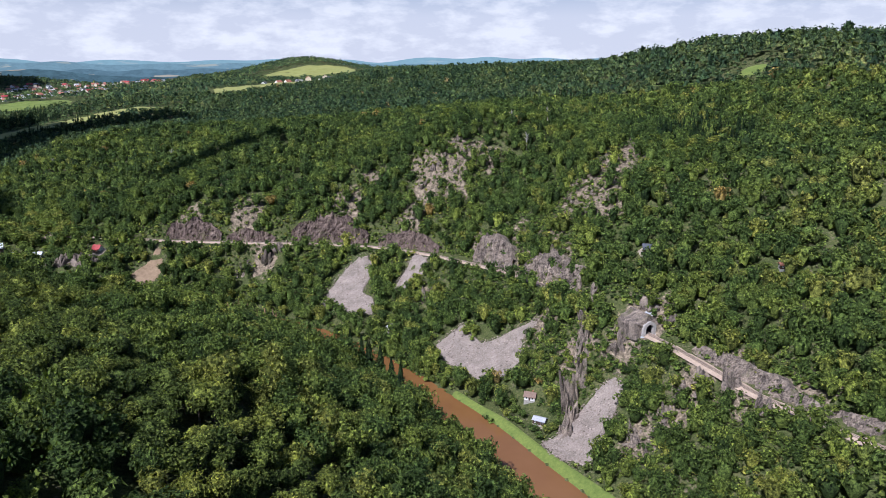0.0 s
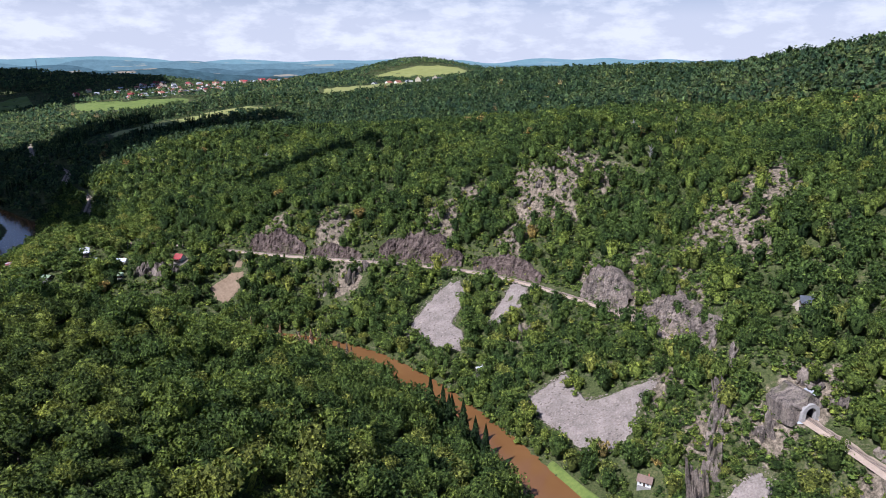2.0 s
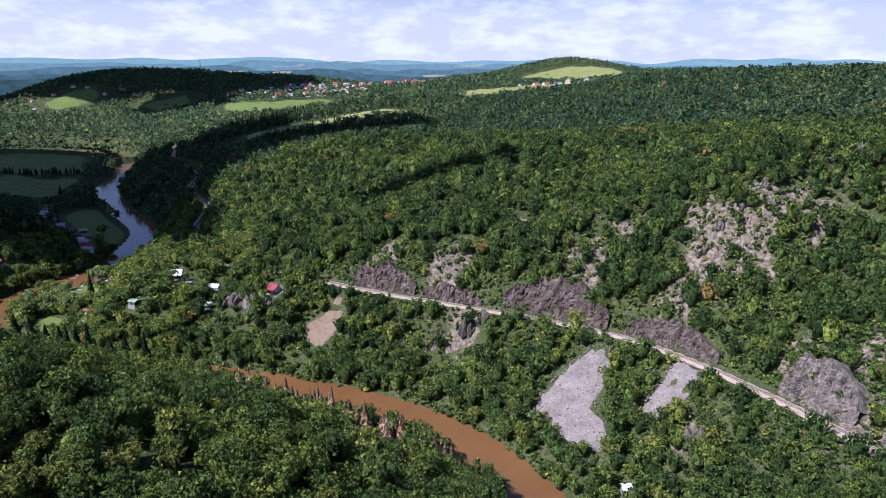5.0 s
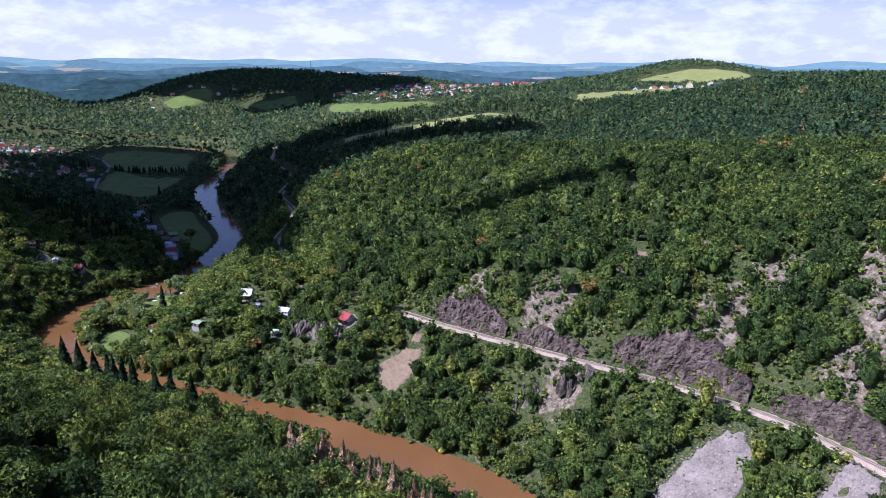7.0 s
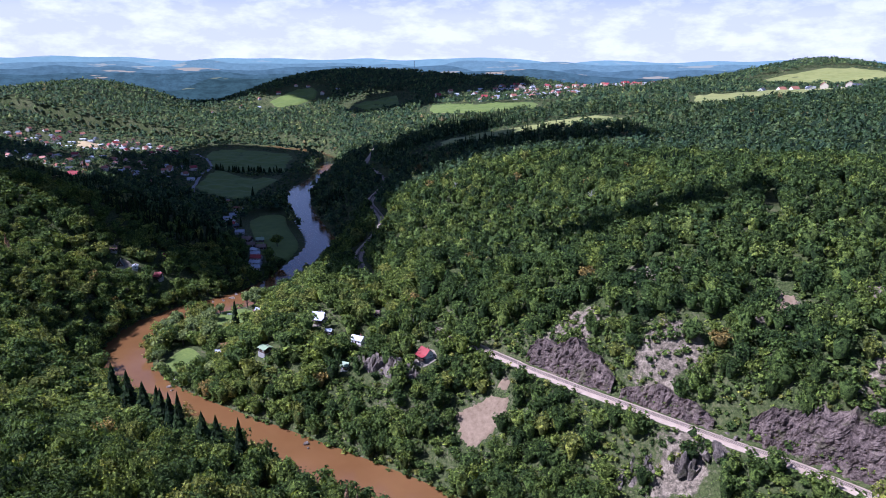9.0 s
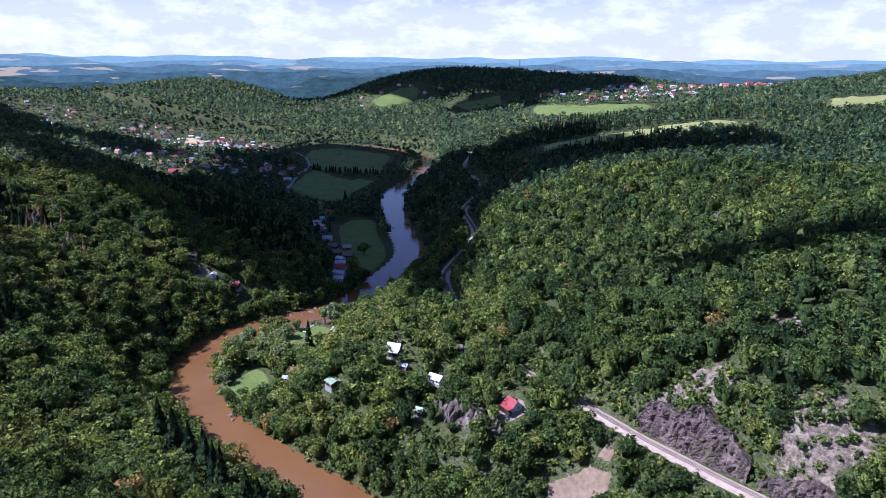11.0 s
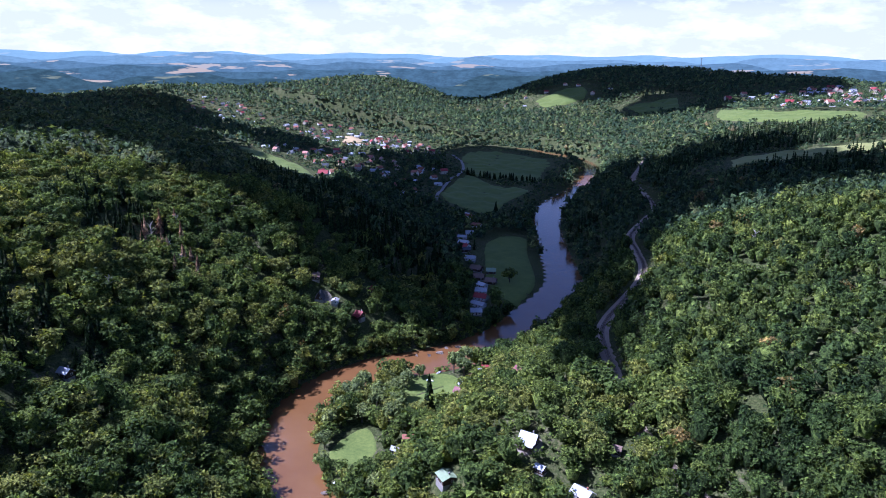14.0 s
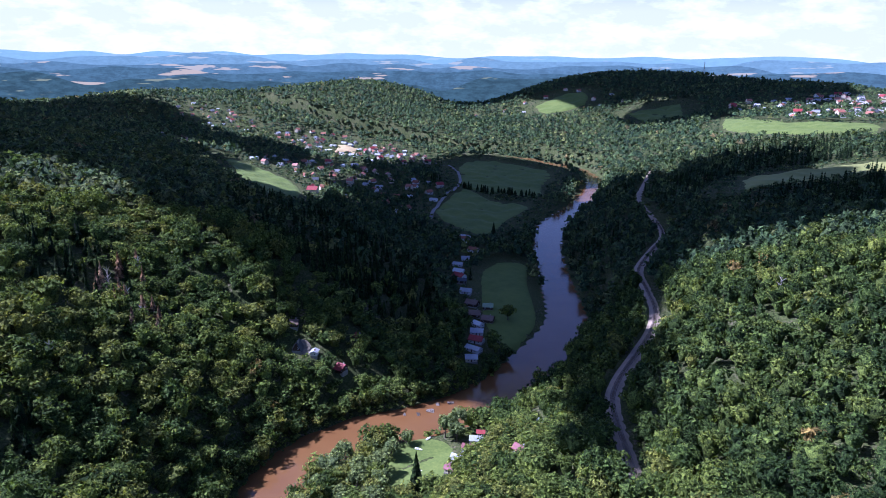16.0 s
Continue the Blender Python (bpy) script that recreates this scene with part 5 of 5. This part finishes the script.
def limbs(rs, n, z0, z1, reach, r=0.05):
    """Boughs that leave the trunk and taper outwards."""
    out = []
    for k in range(n):
        a, z = k * 2.4 + rs.uniform(-.4, .4), z0 + (z1 - z0) * k / n
        v, t = stem(r, r * 0.3, 0, 1, 4)
        d = np.array([math.cos(a) * reach, math.sin(a) * reach, reach * rs.uniform(.5, .9)])
        e = np.array([-math.sin(a), math.cos(a), 0])
        v = np.array([np.array([0, 0, z]) + d * p[2] + e * p[0] + np.array([0, 0, 1]) * p[1] for p in v])
        out.append((v, t))
    return merge(*out)


def plant(name, xs, ys, radii, tall, protos, mat, label, category, seed, tints):
    """Many trees as one joined mesh: each is a turned and scaled prototype standing on the ground."""
    rs = np.random.RandomState(seed)
    zs = land(xs, ys) - 0.3
    which = rs.randint(len(protos), size=len(xs))
    turn = rs.uniform(0, 6.283, len(xs))
    allv, allt, alla, o = [], [], [], 0
    for k, (pv, pt) in enumerate(protos):
        s = np.where(which == k)[0]
        if not len(s):
            continue
        c, n = np.cos(turn[s])[:, None], np.sin(turn[s])[:, None]
        x = (pv[None, :, 0] * c - pv[None, :, 1] * n) * radii[s, None] + xs[s, None]
        y = (pv[None, :, 0] * n + pv[None, :, 1] * c) * radii[s, None] + ys[s, None]
        z = pv[None, :, 2] * tall[s, None] + zs[s, None]
        allv.append(np.stack([x, y, z], -1).reshape(-1, 3))
        allt.append((pt[None] + (np.arange(len(s)) * len(pv))[:, None, None] + o).reshape(-1, 3))
        alla.append(np.repeat(tints[s], len(pt)))
        o += len(s) * len(pv)
    return tagged(new(name, mesh_from(name, np.vstack(allv), np.vstack(allt), mat, np.concatenate(alla), True)), label, category, kind="stuff")


def lattice(x0, x1, y0, y1, step, seed):
    rs = np.random.RandomState(seed)
    gx, gy = np.meshgrid(np.arange(x0, x1, step), np.arange(y0, y1, step * 0.87), indexing="ij")
    gx = gx + (np.arange(gx.shape[1]) % 2)[None, :] * step * 0.5
    px, py = gx.ravel() + rs.uniform(-0.5, 0.5, gx.size) * step, gy.ravel() + rs.uniform(-0.5, 0.5, gx.size) * step
    return px + step * 0.5 * waves(px, py, step * 9, seed), py + step * 0.5 * waves(px, py, step * 9, seed + 1)


hill_line = np.array([(0, 0), (-8, 140), (-70, 300), (-174, 408), (-217, 438)], float)


def open_ground(x, y, margin=2.0, track=8.0):
    """True where a tree may stand."""
    dr, wr, dt = on_grid(x, y, RIVER_OFF, RIVER_AT, RAIL_OFF)
    ok = dr > half_width(wr) + margin
    ok &= dt > np.where((x < -268) & (x > -385) & (track > 7), 2.3, np.where((x < -385) & (track > 7), 7.0, np.where((x > -268) & (x < 20) & (track > 7), 10.0, track)))
    under = ~ok & (x > 60) & (dt < 9)
    if under.any():
        ok[under] = land(x[under], y[under]) > 59
    for c, ring in CLEAR:
        near = np.hypot(x - c[0], y - c[1]) < np.hypot(*(ring - c).T).max() + 5
        ok[near] &= ~in_ring(x[near], y[near], ring)
    order = np.argsort(x)
    xo = x[order]
    for hx, hy, hr in HOUSE_SPOTS:
        k = order[np.searchsorted(xo, hx - hr):np.searchsorted(xo, hx + hr)]
        ok[k] &= np.hypot(x[k] - hx, y[k] - hy) > hr
    return ok


def share(rs, x, y):
    """Drops most trees on stony ground."""
    return rs.rand(len(x)) > 0.78 * rocky(x, y)


def conifer_wood(x, y):
    """Where spruce takes over: patches, the shaded west hill and a belt by the south bank."""
    patchy = waves(x, y, 260, 12) > 1.15
    west = (np.hypot((x + 770) / 150, (y - 640) / 80) < 1)
    plateau = (y > 1020) & (x < -450) & (x > -900) & (y < 1450) & (waves(x, y, 300, 4) > -0.3)
    return patchy | west | plateau


rs = np.random.RandomState(5)
P_NEAR = [merge(lumps_of(rs, 1, 6, 2), leaf_shell(rs, 360, 18, 0.095, 0.5)) for k in range(8)]
P_MID = [merge(lumps_of(rs, 1, 6, 2), leaf_shell(rs, 205, 15, 0.118, 0.48)) for k in range(10)]
P_SIDE = [merge(lumps_of(rs, 1, 5, 2), leaf_shell(rs, 98, 12, 0.155, 0.45)) for k in range(10)]
P_BACK = [merge(lumps_of(rs, 1, 6, 1), leaf_shell(rs, 15, 8, 0.27, 0.38)) for k in range(8)]
P_FAR = [merge(lumps_of(rs, 1, 6, 1), leaf_shell(rs, 3, 5, 0.34, 0.35)) for k in range(6)]
P_BUSH = [merge(lumps_of(rs, 1, 4, 1), leaf_shell(rs, 20, 6, 0.27, 0.5)) for k in range(5)]
C_MID = [merge(cone_tree(rs, 9, 7, 0.8), stem(0.07, 0.02, 0, 0.95, 4)) for k in range(4)]
C_BACK = [cone_tree(rs, 6, 5, 1.0) for k in range(3)]
C_FAR = [cone_tree(rs, 4, 4, 1.3) for k in range(3)]

near_spots = []
taken = []


def zone(x, y, d):
    """How finely the wood is built: 0 near hill, 1 bend and lower slopes, 2 upper slopes, 3 and 4 the distance."""
    dr = on_grid(x, y, RIVER_OFF)[0]
    south = (x > -345) & (x < 30) & (y > 130) & (y < 440)
    mid = ((x > -540) & (x < -225) & (y > 500) & (y < 655)) | ((x > -260) & (x < 190) & (y > 225) & (y < 655)) | ((x > -720) & (x < -340) & (y > 380) & (y < 600)) | ((x > -345) & (x < 60) & (y > 90) & (y < 470))
    return np.where(south & (dr > 20) & (y < 430 - 0.55 * (x + 120) * (x > -120)), 0, np.where(mid, 1, np.where(d < 520, 2, np.where(d < 1150, 3, 4))))


def valley_side(x, y):
    """The slopes that face the valley; the land behind them is wooded more loosely."""
    south = np.interp(x, (-3500, -1000, -600, -400, -300, -200, -100, 0, 60), (60, 300, 345, 365, 335, 250, 120, 80, 80))
    return (x < 0.74 * y + 60) & (y > south)


VILLAGES = [(-1170, 1960, 220, 140, 60), (-1500, 975, 210, 120, 35), (-1230, 850, 210, 110, 30), (-1740, 770, 130, 70, 25), (-1040, 2140, 270, 180, 20), (-940, 1740, 170, 150, 35), (-870, 1490, 80, 45, 20), (-1040, 2480, 300, 120, 15)]


def in_village(x, y):
    """Where houses and gardens leave room for few and small trees only."""
    got = np.zeros(x.shape, bool)
    for cx, cy, sx, sy, turn in VILLAGES:
        ca, sa = math.cos(radians(turn)), math.sin(radians(turn))
        u, w = (x - cx) * ca + (y - cy) * sa, (y - cy) * ca - (x - cx) * sa
        got |= (u / sx) ** 2 + (w / sy) ** 2 < 1
    return got


groups = {k: [] for k in range(5)}
for (area, step, lo, hi, seed) in (((-1700, 1100, -500, 1500), 12.0, -1, 900, 24), ((-1000, 620, 70, 1100), 7.3, 0, 520, 21), ((-1750, 800, 60, 1900), 8.8, 520, 1150, 22), ((-2900, 1200, 60, 3100), 10.8, 1150, 2350, 23)):
    x, y = lattice(*area, step, seed)
    d, _ = to_line(x, y, hill_line)
    k = (~valley_side(x, y) if hi == 900 else valley_side(x, y)) & (d >= lo) & (d < hi)
    x, y, d = x[k], y[k], d[k]
    rs = np.random.RandomState(seed + 10)
    k = open_ground(x, y) & share(rs, x, y) & ~(in_village(x, y) & (rs.rand(len(x)) < 0.15))
    x, y, d = x[k], y[k], d[k]
    z = zone(x, y, d) if hi != 900 else np.full(len(x), 4)
    if hi == 520:
        taken = (x.copy(), y.copy())
        front, _ = to_line(x, y, np.array([(-30, 150), (-110, 190), (-190, 290)], float))
        order = np.argsort(front + 1e4 * (z != 0))[:280]
        near_spots = [(x[i], y[i]) for i in order]
        k = np.ones(len(x), bool)
        k[order] = False
        x, y, d, z = x[k], y[k], d[k], z[k]
    for k in range(5):
        groups[k].append(np.column_stack([x[z == k], y[z == k]]))
for k, protos, cones, grow in ((0, P_NEAR, None, 1.0), (1, P_MID, None, 1.0), (2, P_SIDE, "mid", 1.0), (3, P_BACK, "back", 1.12), (4, P_FAR, "far", 1.4)):
    xy = np.vstack(groups[k])
    x, y = xy[:, 0], xy[:, 1]
    rs = np.random.RandomState(40 + k)
    low = np.zeros(len(x), bool)
    for hx, hy, hr in LOW_SPOTS:
        low |= (x - hx) ** 2 + (y - hy) ** 2 < hr * hr
    con = conifer_wood(x, y) & (rs.rand(len(x)) < 0.75) & ~low
    rad = rs.uniform(3.5, 6.4, len(x)) * grow
    tall = rad * rs.uniform(0.85, 1.4, len(x)) / (1 if grow < 1.3 else 1.25)
    small = in_village(x, y)
    rad, tall = np.where(small, rad * 0.74, rad), np.where(small, tall * 0.66, tall)
    rad, tall = np.where(low, np.minimum(rad, 3.4), rad), np.where(low, np.minimum(tall, 2.3), tall)
    loose = ~valley_side(x, y)
    rad = np.where(loose, rad * 1.4, rad)
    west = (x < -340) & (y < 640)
    rad, tall = np.where(west, rad * 1.2, rad), np.where(west, tall * 0.95, tall)
    if k == 0:
        tallness = 1 + 0.45 * (1 - fade(on_grid(x, y, RIVER_OFF)[0], 30, 70))
        rad, tall = rad * (0.6 + 0.4 * tallness), tall * tallness
    tint = np.clip(rs.normal(0.40, 0.31, len(x)) + 0.16 * waves(x, y, 120, 9), 0, 0.92)
    # lighter west and near slopes, darker north slope: sunlight's fall painted as tint
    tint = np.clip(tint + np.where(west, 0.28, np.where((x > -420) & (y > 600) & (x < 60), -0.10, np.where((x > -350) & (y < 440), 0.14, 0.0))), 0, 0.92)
    tint = np.where(rs.rand(len(x)) < 0.006, 1.0, tint)
    b = ~con
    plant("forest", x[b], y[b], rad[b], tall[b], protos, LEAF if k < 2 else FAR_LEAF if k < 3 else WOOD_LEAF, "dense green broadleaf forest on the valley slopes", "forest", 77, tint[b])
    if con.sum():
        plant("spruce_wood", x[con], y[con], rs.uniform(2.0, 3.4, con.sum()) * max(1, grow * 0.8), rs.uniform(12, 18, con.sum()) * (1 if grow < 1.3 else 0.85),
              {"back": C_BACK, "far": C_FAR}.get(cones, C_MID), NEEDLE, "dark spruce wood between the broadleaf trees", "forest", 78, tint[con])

# bushes on stony ground, along the banks and beside the track
x, y = lattice(-610, 230, 210, 690, 3.3, 41)
rs = np.random.RandomState(42)
dr, wr, dt = on_grid(x, y, RIVER_OFF, RIVER_AT, RAIL_OFF)
bank = (dr > half_width(wr) + 0.5) & (dr < half_width(wr) + 9)
stony_ground = rocky(x, y) > 0.1
edge = (dt > 6.5) & (dt < 10)
cells = np.zeros((400, 260), bool)
ci, cj = ((taken[0] + 640) / 3).astype(int), ((taken[1] - 180) / 3).astype(int)
ok = (ci > 1) & (ci < 398) & (cj > 1) & (cj < 258)
for a, b in ((0, 0), (1, 0), (-1, 0), (0, 1), (0, -1)):
    cells[ci[ok] + a, cj[ok] + b] = True
empty = ~cells[((x + 640) / 3).astype(int), ((y - 180) / 3).astype(int)]
scrub = empty & (rocky(x, y) < 0.35) & (rs.rand(len(x)) < 0.55)
k = ((bank & (rs.rand(len(x)) < 0.75)) | (stony_ground & (rs.rand(len(x)) < 0.78 - 0.36 * rocky(x, y))) | (edge & (rs.rand(len(x)) < 0.3)) | scrub) & open_ground(x, y, 0.5, 5.6)
x, y = x[k], y[k]
rad = rs.uniform(1.0, 3.2, len(x))
plant("bushes", x, y, rad, rad * rs.uniform(0.6, 1.0, len(x)), P_BUSH, LEAF, "green bushes on rocks, banks and beside the track", "bushes", 79, np.clip(rs.normal(0.55, 0.22, len(x)), 0, 0.93))

# scrub on steep slopes and above the rock walls
x, y = lattice(-420, 200, 215, 690, 2.3, 43)
rs = np.random.RandomState(44)
steep = np.hypot(land(x + 2, y) - land(x - 2, y), land(x, y + 2) - land(x, y - 2)) / 4
dt = on_grid(x, y, RAIL_OFF)[0]
k = ((steep > 0.75) | ((dt < 26) & (steep > 0.45))) & (rs.rand(len(x)) < 0.84 - 0.5 * rocky(x, y))
x, y = x[k], y[k]
k = open_ground(x, y, 1.0, 6.2)
x, y = x[k], y[k]
rad = rs.uniform(1.1, 2.7, len(x))
plant("bushes", x, y, rad, rad * rs.uniform(0.55, 0.95, len(x)), P_BUSH, LEAF, "green scrub on steep slopes above the track", "bushes", 80, np.clip(rs.normal(0.5, 0.25, len(x)), 0, 0.93))


def as_mesh(name, vt, mat):
    return mesh_from(name, vt[0], vt[1], mat, smooth=True)


def tree_kind(name, label, trunk, crown, leaf, bark=BARK):
    top = new(name)
    tagged(top, label, "tree")
    for nm, vt, mat in (("trunk", trunk, bark), ("crown", crown, leaf)):
        ob = new(nm, as_mesh(nm, vt, mat))
        ob.parent = top
    return top


rs = np.random.RandomState(8)
BROAD = [tree_kind("tree", "tall broadleaf tree with a full green crown", merge(stem(0.07, 0.03, -0.1, 1.5, 7), limbs(rs, 6, 0.5, 1.1, 0.5)), merge(lumps_of(rs, 5, 6, 2), leaf_shell(rs, 760, 20, 0.082, 0.65)), TREE_LEAF) for k in range(7)]
used = set()


def place(kinds, x, y, scale, seed, group):
    """Stands a kind of tree at a place: the first time the original, then copies."""
    rs = np.random.RandomState(seed)
    k = rs.randint(len(kinds))
    ob = kinds[k]
    m = pose(x, y, float(land([x], [y])[0]) - 0.2, 0, 0, rs.uniform(0, 360)) @ Matrix.Diagonal((scale, scale, scale * rs.uniform(0.85, 1.15), 1))
    if ob.name in used:
        ob = copy_thing(ob, m)
        ob.matrix_basis = m
    else:
        used.add(ob.name)
        ob.matrix_basis = m
    tagged(ob, group=group)


for i, (x, y) in enumerate(near_spots):
    place(BROAD, x, y, 3.6 + 2.4 * ((i * 37 % 100) / 100), 500 + i, "trees on the near hill")

place(BROAD, -636, 741, 7.5, 890, "trees on the riverside meadow")

# willows inside the river bend
WIL = [tree_kind("willow", "round grey-green willow at the river's edge", merge(stem(0.09, 0.04, -0.1, 1.3, 7), limbs(rs, 5, 0.4, 0.9, 0.5)), merge(lumps_of(rs, 5, 6, 3), leaf_shell(rs, 560, 16, 0.095, 0.6)), WILLOW) for k in range(3)]
for i, (x, y, s) in enumerate(WILLOW_SPOTS):
    place(WIL, x, y, s, 900 + i, "willows in the river bend")

# single spruces and dry spruces
SPR = [tree_kind("spruce", "dark green spruce with drooping boughs", stem(0.06, 0.01, 0, 1, 6), cone_tree(rs, 18, 13, 0.6), TREE_NEEDLE) for k in range(2)]
DRY = [tree_kind("dry_spruce", "dry reddish-brown spruce on the river bank", stem(0.06, 0.01, 0, 1, 6), cone_tree(rs, 17, 10, 0.42), DEAD, PALEBARK) for k in range(2)]


def place_cone(kinds, x, y, r, h, seed, group):
    rs = np.random.RandomState(seed)
    ob = kinds[rs.randint(len(kinds))]
    m = pose(x, y, float(land([x], [y])[0]) - 0.2, 0, 0, rs.uniform(0, 360)) @ Matrix.Diagonal((r, r, h, 1))
    if ob.name in used:
        ob = copy_thing(ob, m)
        ob.matrix_basis = m
    else:
        used.add(ob.name)
        ob.matrix_basis = m
    tagged(ob, group=group)


rs = np.random.RandomState(9)
for i, (x, y) in enumerate(SPRUCE_SPOTS):
    place_cone(SPR, x, y, rs.uniform(4.4, 6.0), rs.uniform(18, 25) + (6 if x == -838 or x > -100 else 0), 950 + i, "spruces by the river")
for i, (x, y) in enumerate(DRY_SPOTS):
    place_cone(DRY, x, y, rs.uniform(3.4, 5.4), rs.uniform(14, 23), 1000 + i, "dry spruces on the south bank")
for i in range(16):
    place_cone(DRY, -630 + rs.uniform(-34, 34), 470 + rs.uniform(-16, 16), rs.uniform(3.0, 4.4), rs.uniform(15, 21), 1050 + i, "dry spruces on the west hill")
ROW = [tree_kind("poplar", "slim dark poplar in a row across the meadows", stem(0.1, 0.02, 0, 0.9, 5), merge(cone_tree(rs, 9, 7, 0.9)), TREE_NEEDLE)]
for i in range(24):
    u = i / 23
    place_cone(ROW, -1128 + 98 * u + rs.uniform(-3, 3), 1004 + 64 * u + rs.uniform(-3, 3), rs.uniform(3, 4.5), rs.uniform(9, 14), 1100 + i, "row of poplars between the meadows")
SNAG = [tree_kind("snag", "bleached leafless tree standing in the wood", stem(0.05, 0.01, 0, 1, 5), limbs(rs, 10, 0.4, 0.9, 0.22, 0.03), PALEBARK, PALEBARK)]
for i, (x, y) in enumerate(((-628, 470), (-640, 462), (-612, 475), (-560, 430), (-655, 480), (95, 640), (60, 620), (-300, 770), (-450, 800), (70, 585))):
    place_cone(SNAG, x, y, rs.uniform(9, 12), rs.uniform(13, 17), 1200 + i, "bleached snags")

# ---- clouds, whose shadows lie on the land ----
CLOUD = simple("white_cloud", (0.78, 0.78, 0.79), (0.88, 0.88, 0.88), 0.01, 1.0, 0.0, 0.1)
CLOUD_UP = 900.0


def cloud(blobs, seed):
    """A cumulus of many lumps; blobs give its shadow on the ground: x, y, radius."""
    bm = bmesh.new()
    off = CLOUD_UP / math.tan(radians(SUN_UP))
    for k, (x, y, r) in enumerate(blobs):
        g = float(height([x], [y])[0])
        got = bmesh.ops.create_icosphere(bm, subdivisions=3, radius=1.0)["verts"]
        for vert in got:
            c = vert.co.copy()
            f = 1 + 0.32 * noise.turbulence(c * 1.6 + Vector((seed * 5.0, k * 3.0, 0)), 4, False) - 0.12
            vert.co = Vector((x + SUN_WAY.x * off + c.x * r * f, y + SUN_WAY.y * off + c.y * r * f, g + CLOUD_UP + c.z * r * 0.42 * f))
    me = bpy.data.meshes.new("cloud")
    bm.to_mesh(me)
    bm.free()
    me.materials.append(CLOUD)
    tagged(new("cloud", me), "white cumulus cloud drifting over the valley", "cloud", kind="structure")


cloud(((-745, 640, 105), (-640, 700, 88), (-570, 770, 75), (-820, 740, 140), (-900, 900, 150), (-720, 880, 150), (-630, 850, 105), (-590, 1000, 110), (-560, 1130, 115), (-750, 1080, 170), (-900, 1090, 120),
       (-860, 570, 110), (-510, 720, 48), (-960, 680, 100), (-480, 1150, 90), (-800, 1230, 110), (-1060, 950, 170), (-1210, 1100, 210), (-668, 622, 62), (-600, 655, 58), (-550, 690, 45), (-470, 700, 40), (-452, 676, 34), (-428, 660, 27), (-407, 634, 20)), 1)
cloud(((-1750, 1900, 330), (-1450, 2050, 300), (-1330, 1720, 170), (-2000, 1750, 250), (-1550, 2350, 250)), 2)
cloud(((-285, 702, 15), (-262, 714, 21), (-235, 728, 24), (-205, 742, 22), (-178, 752, 16)), 3)
cloud(((-1000, 430, 150), (-1150, 500, 140), (-1280, 580, 110), (-1420, 430, 190), (-1620, 460, 180), (-1500, 620, 120), (-1820, 480, 190), (-1350, 330, 160), (-960, 560, 110), (-1480, 770, 100), (-1350, 810, 75), (-1620, 640, 110), (-1750, 640, 110)), 4)

# ---- far backdrop ----


def backdrop(name, radius, base, swing, seed, tone, lift, crop):
    n = 720
    a = np.linspace(0, 2 * math.pi, n, endpoint=False)
    rs = np.random.RandomState(seed)
    h = np.zeros(n)
    for k in range(1, 90):
        h += np.sin(a * k * 1.0 + rs.uniform(0, 6.283)) * rs.uniform(0.2, 1.0) / (2 + 0.10 * k)
    h = base + swing * h / 2.0
    v = np.array([(-150 + math.cos(t) * radius, 350 + math.sin(t) * radius, z) for t, hh in zip(a, h) for z in (-160.0, hh)])
    q = [(2 * i, 2 * i + 1, 2 * ((i + 1) % n) + 1, 2 * ((i + 1) % n)) for i in range(n)]
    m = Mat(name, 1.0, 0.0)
    # distance haze is painted into this colour, and the sheet glows with it
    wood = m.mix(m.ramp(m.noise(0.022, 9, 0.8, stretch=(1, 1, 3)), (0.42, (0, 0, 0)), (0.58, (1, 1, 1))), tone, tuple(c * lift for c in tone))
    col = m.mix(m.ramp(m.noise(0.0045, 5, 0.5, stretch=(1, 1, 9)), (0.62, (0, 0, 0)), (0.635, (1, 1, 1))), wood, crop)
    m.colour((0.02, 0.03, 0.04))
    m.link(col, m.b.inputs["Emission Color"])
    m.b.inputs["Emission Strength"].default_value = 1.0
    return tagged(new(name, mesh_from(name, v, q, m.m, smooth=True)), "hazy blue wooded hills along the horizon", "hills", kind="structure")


# farther rings get a paler, bluer glow for the thicker haze
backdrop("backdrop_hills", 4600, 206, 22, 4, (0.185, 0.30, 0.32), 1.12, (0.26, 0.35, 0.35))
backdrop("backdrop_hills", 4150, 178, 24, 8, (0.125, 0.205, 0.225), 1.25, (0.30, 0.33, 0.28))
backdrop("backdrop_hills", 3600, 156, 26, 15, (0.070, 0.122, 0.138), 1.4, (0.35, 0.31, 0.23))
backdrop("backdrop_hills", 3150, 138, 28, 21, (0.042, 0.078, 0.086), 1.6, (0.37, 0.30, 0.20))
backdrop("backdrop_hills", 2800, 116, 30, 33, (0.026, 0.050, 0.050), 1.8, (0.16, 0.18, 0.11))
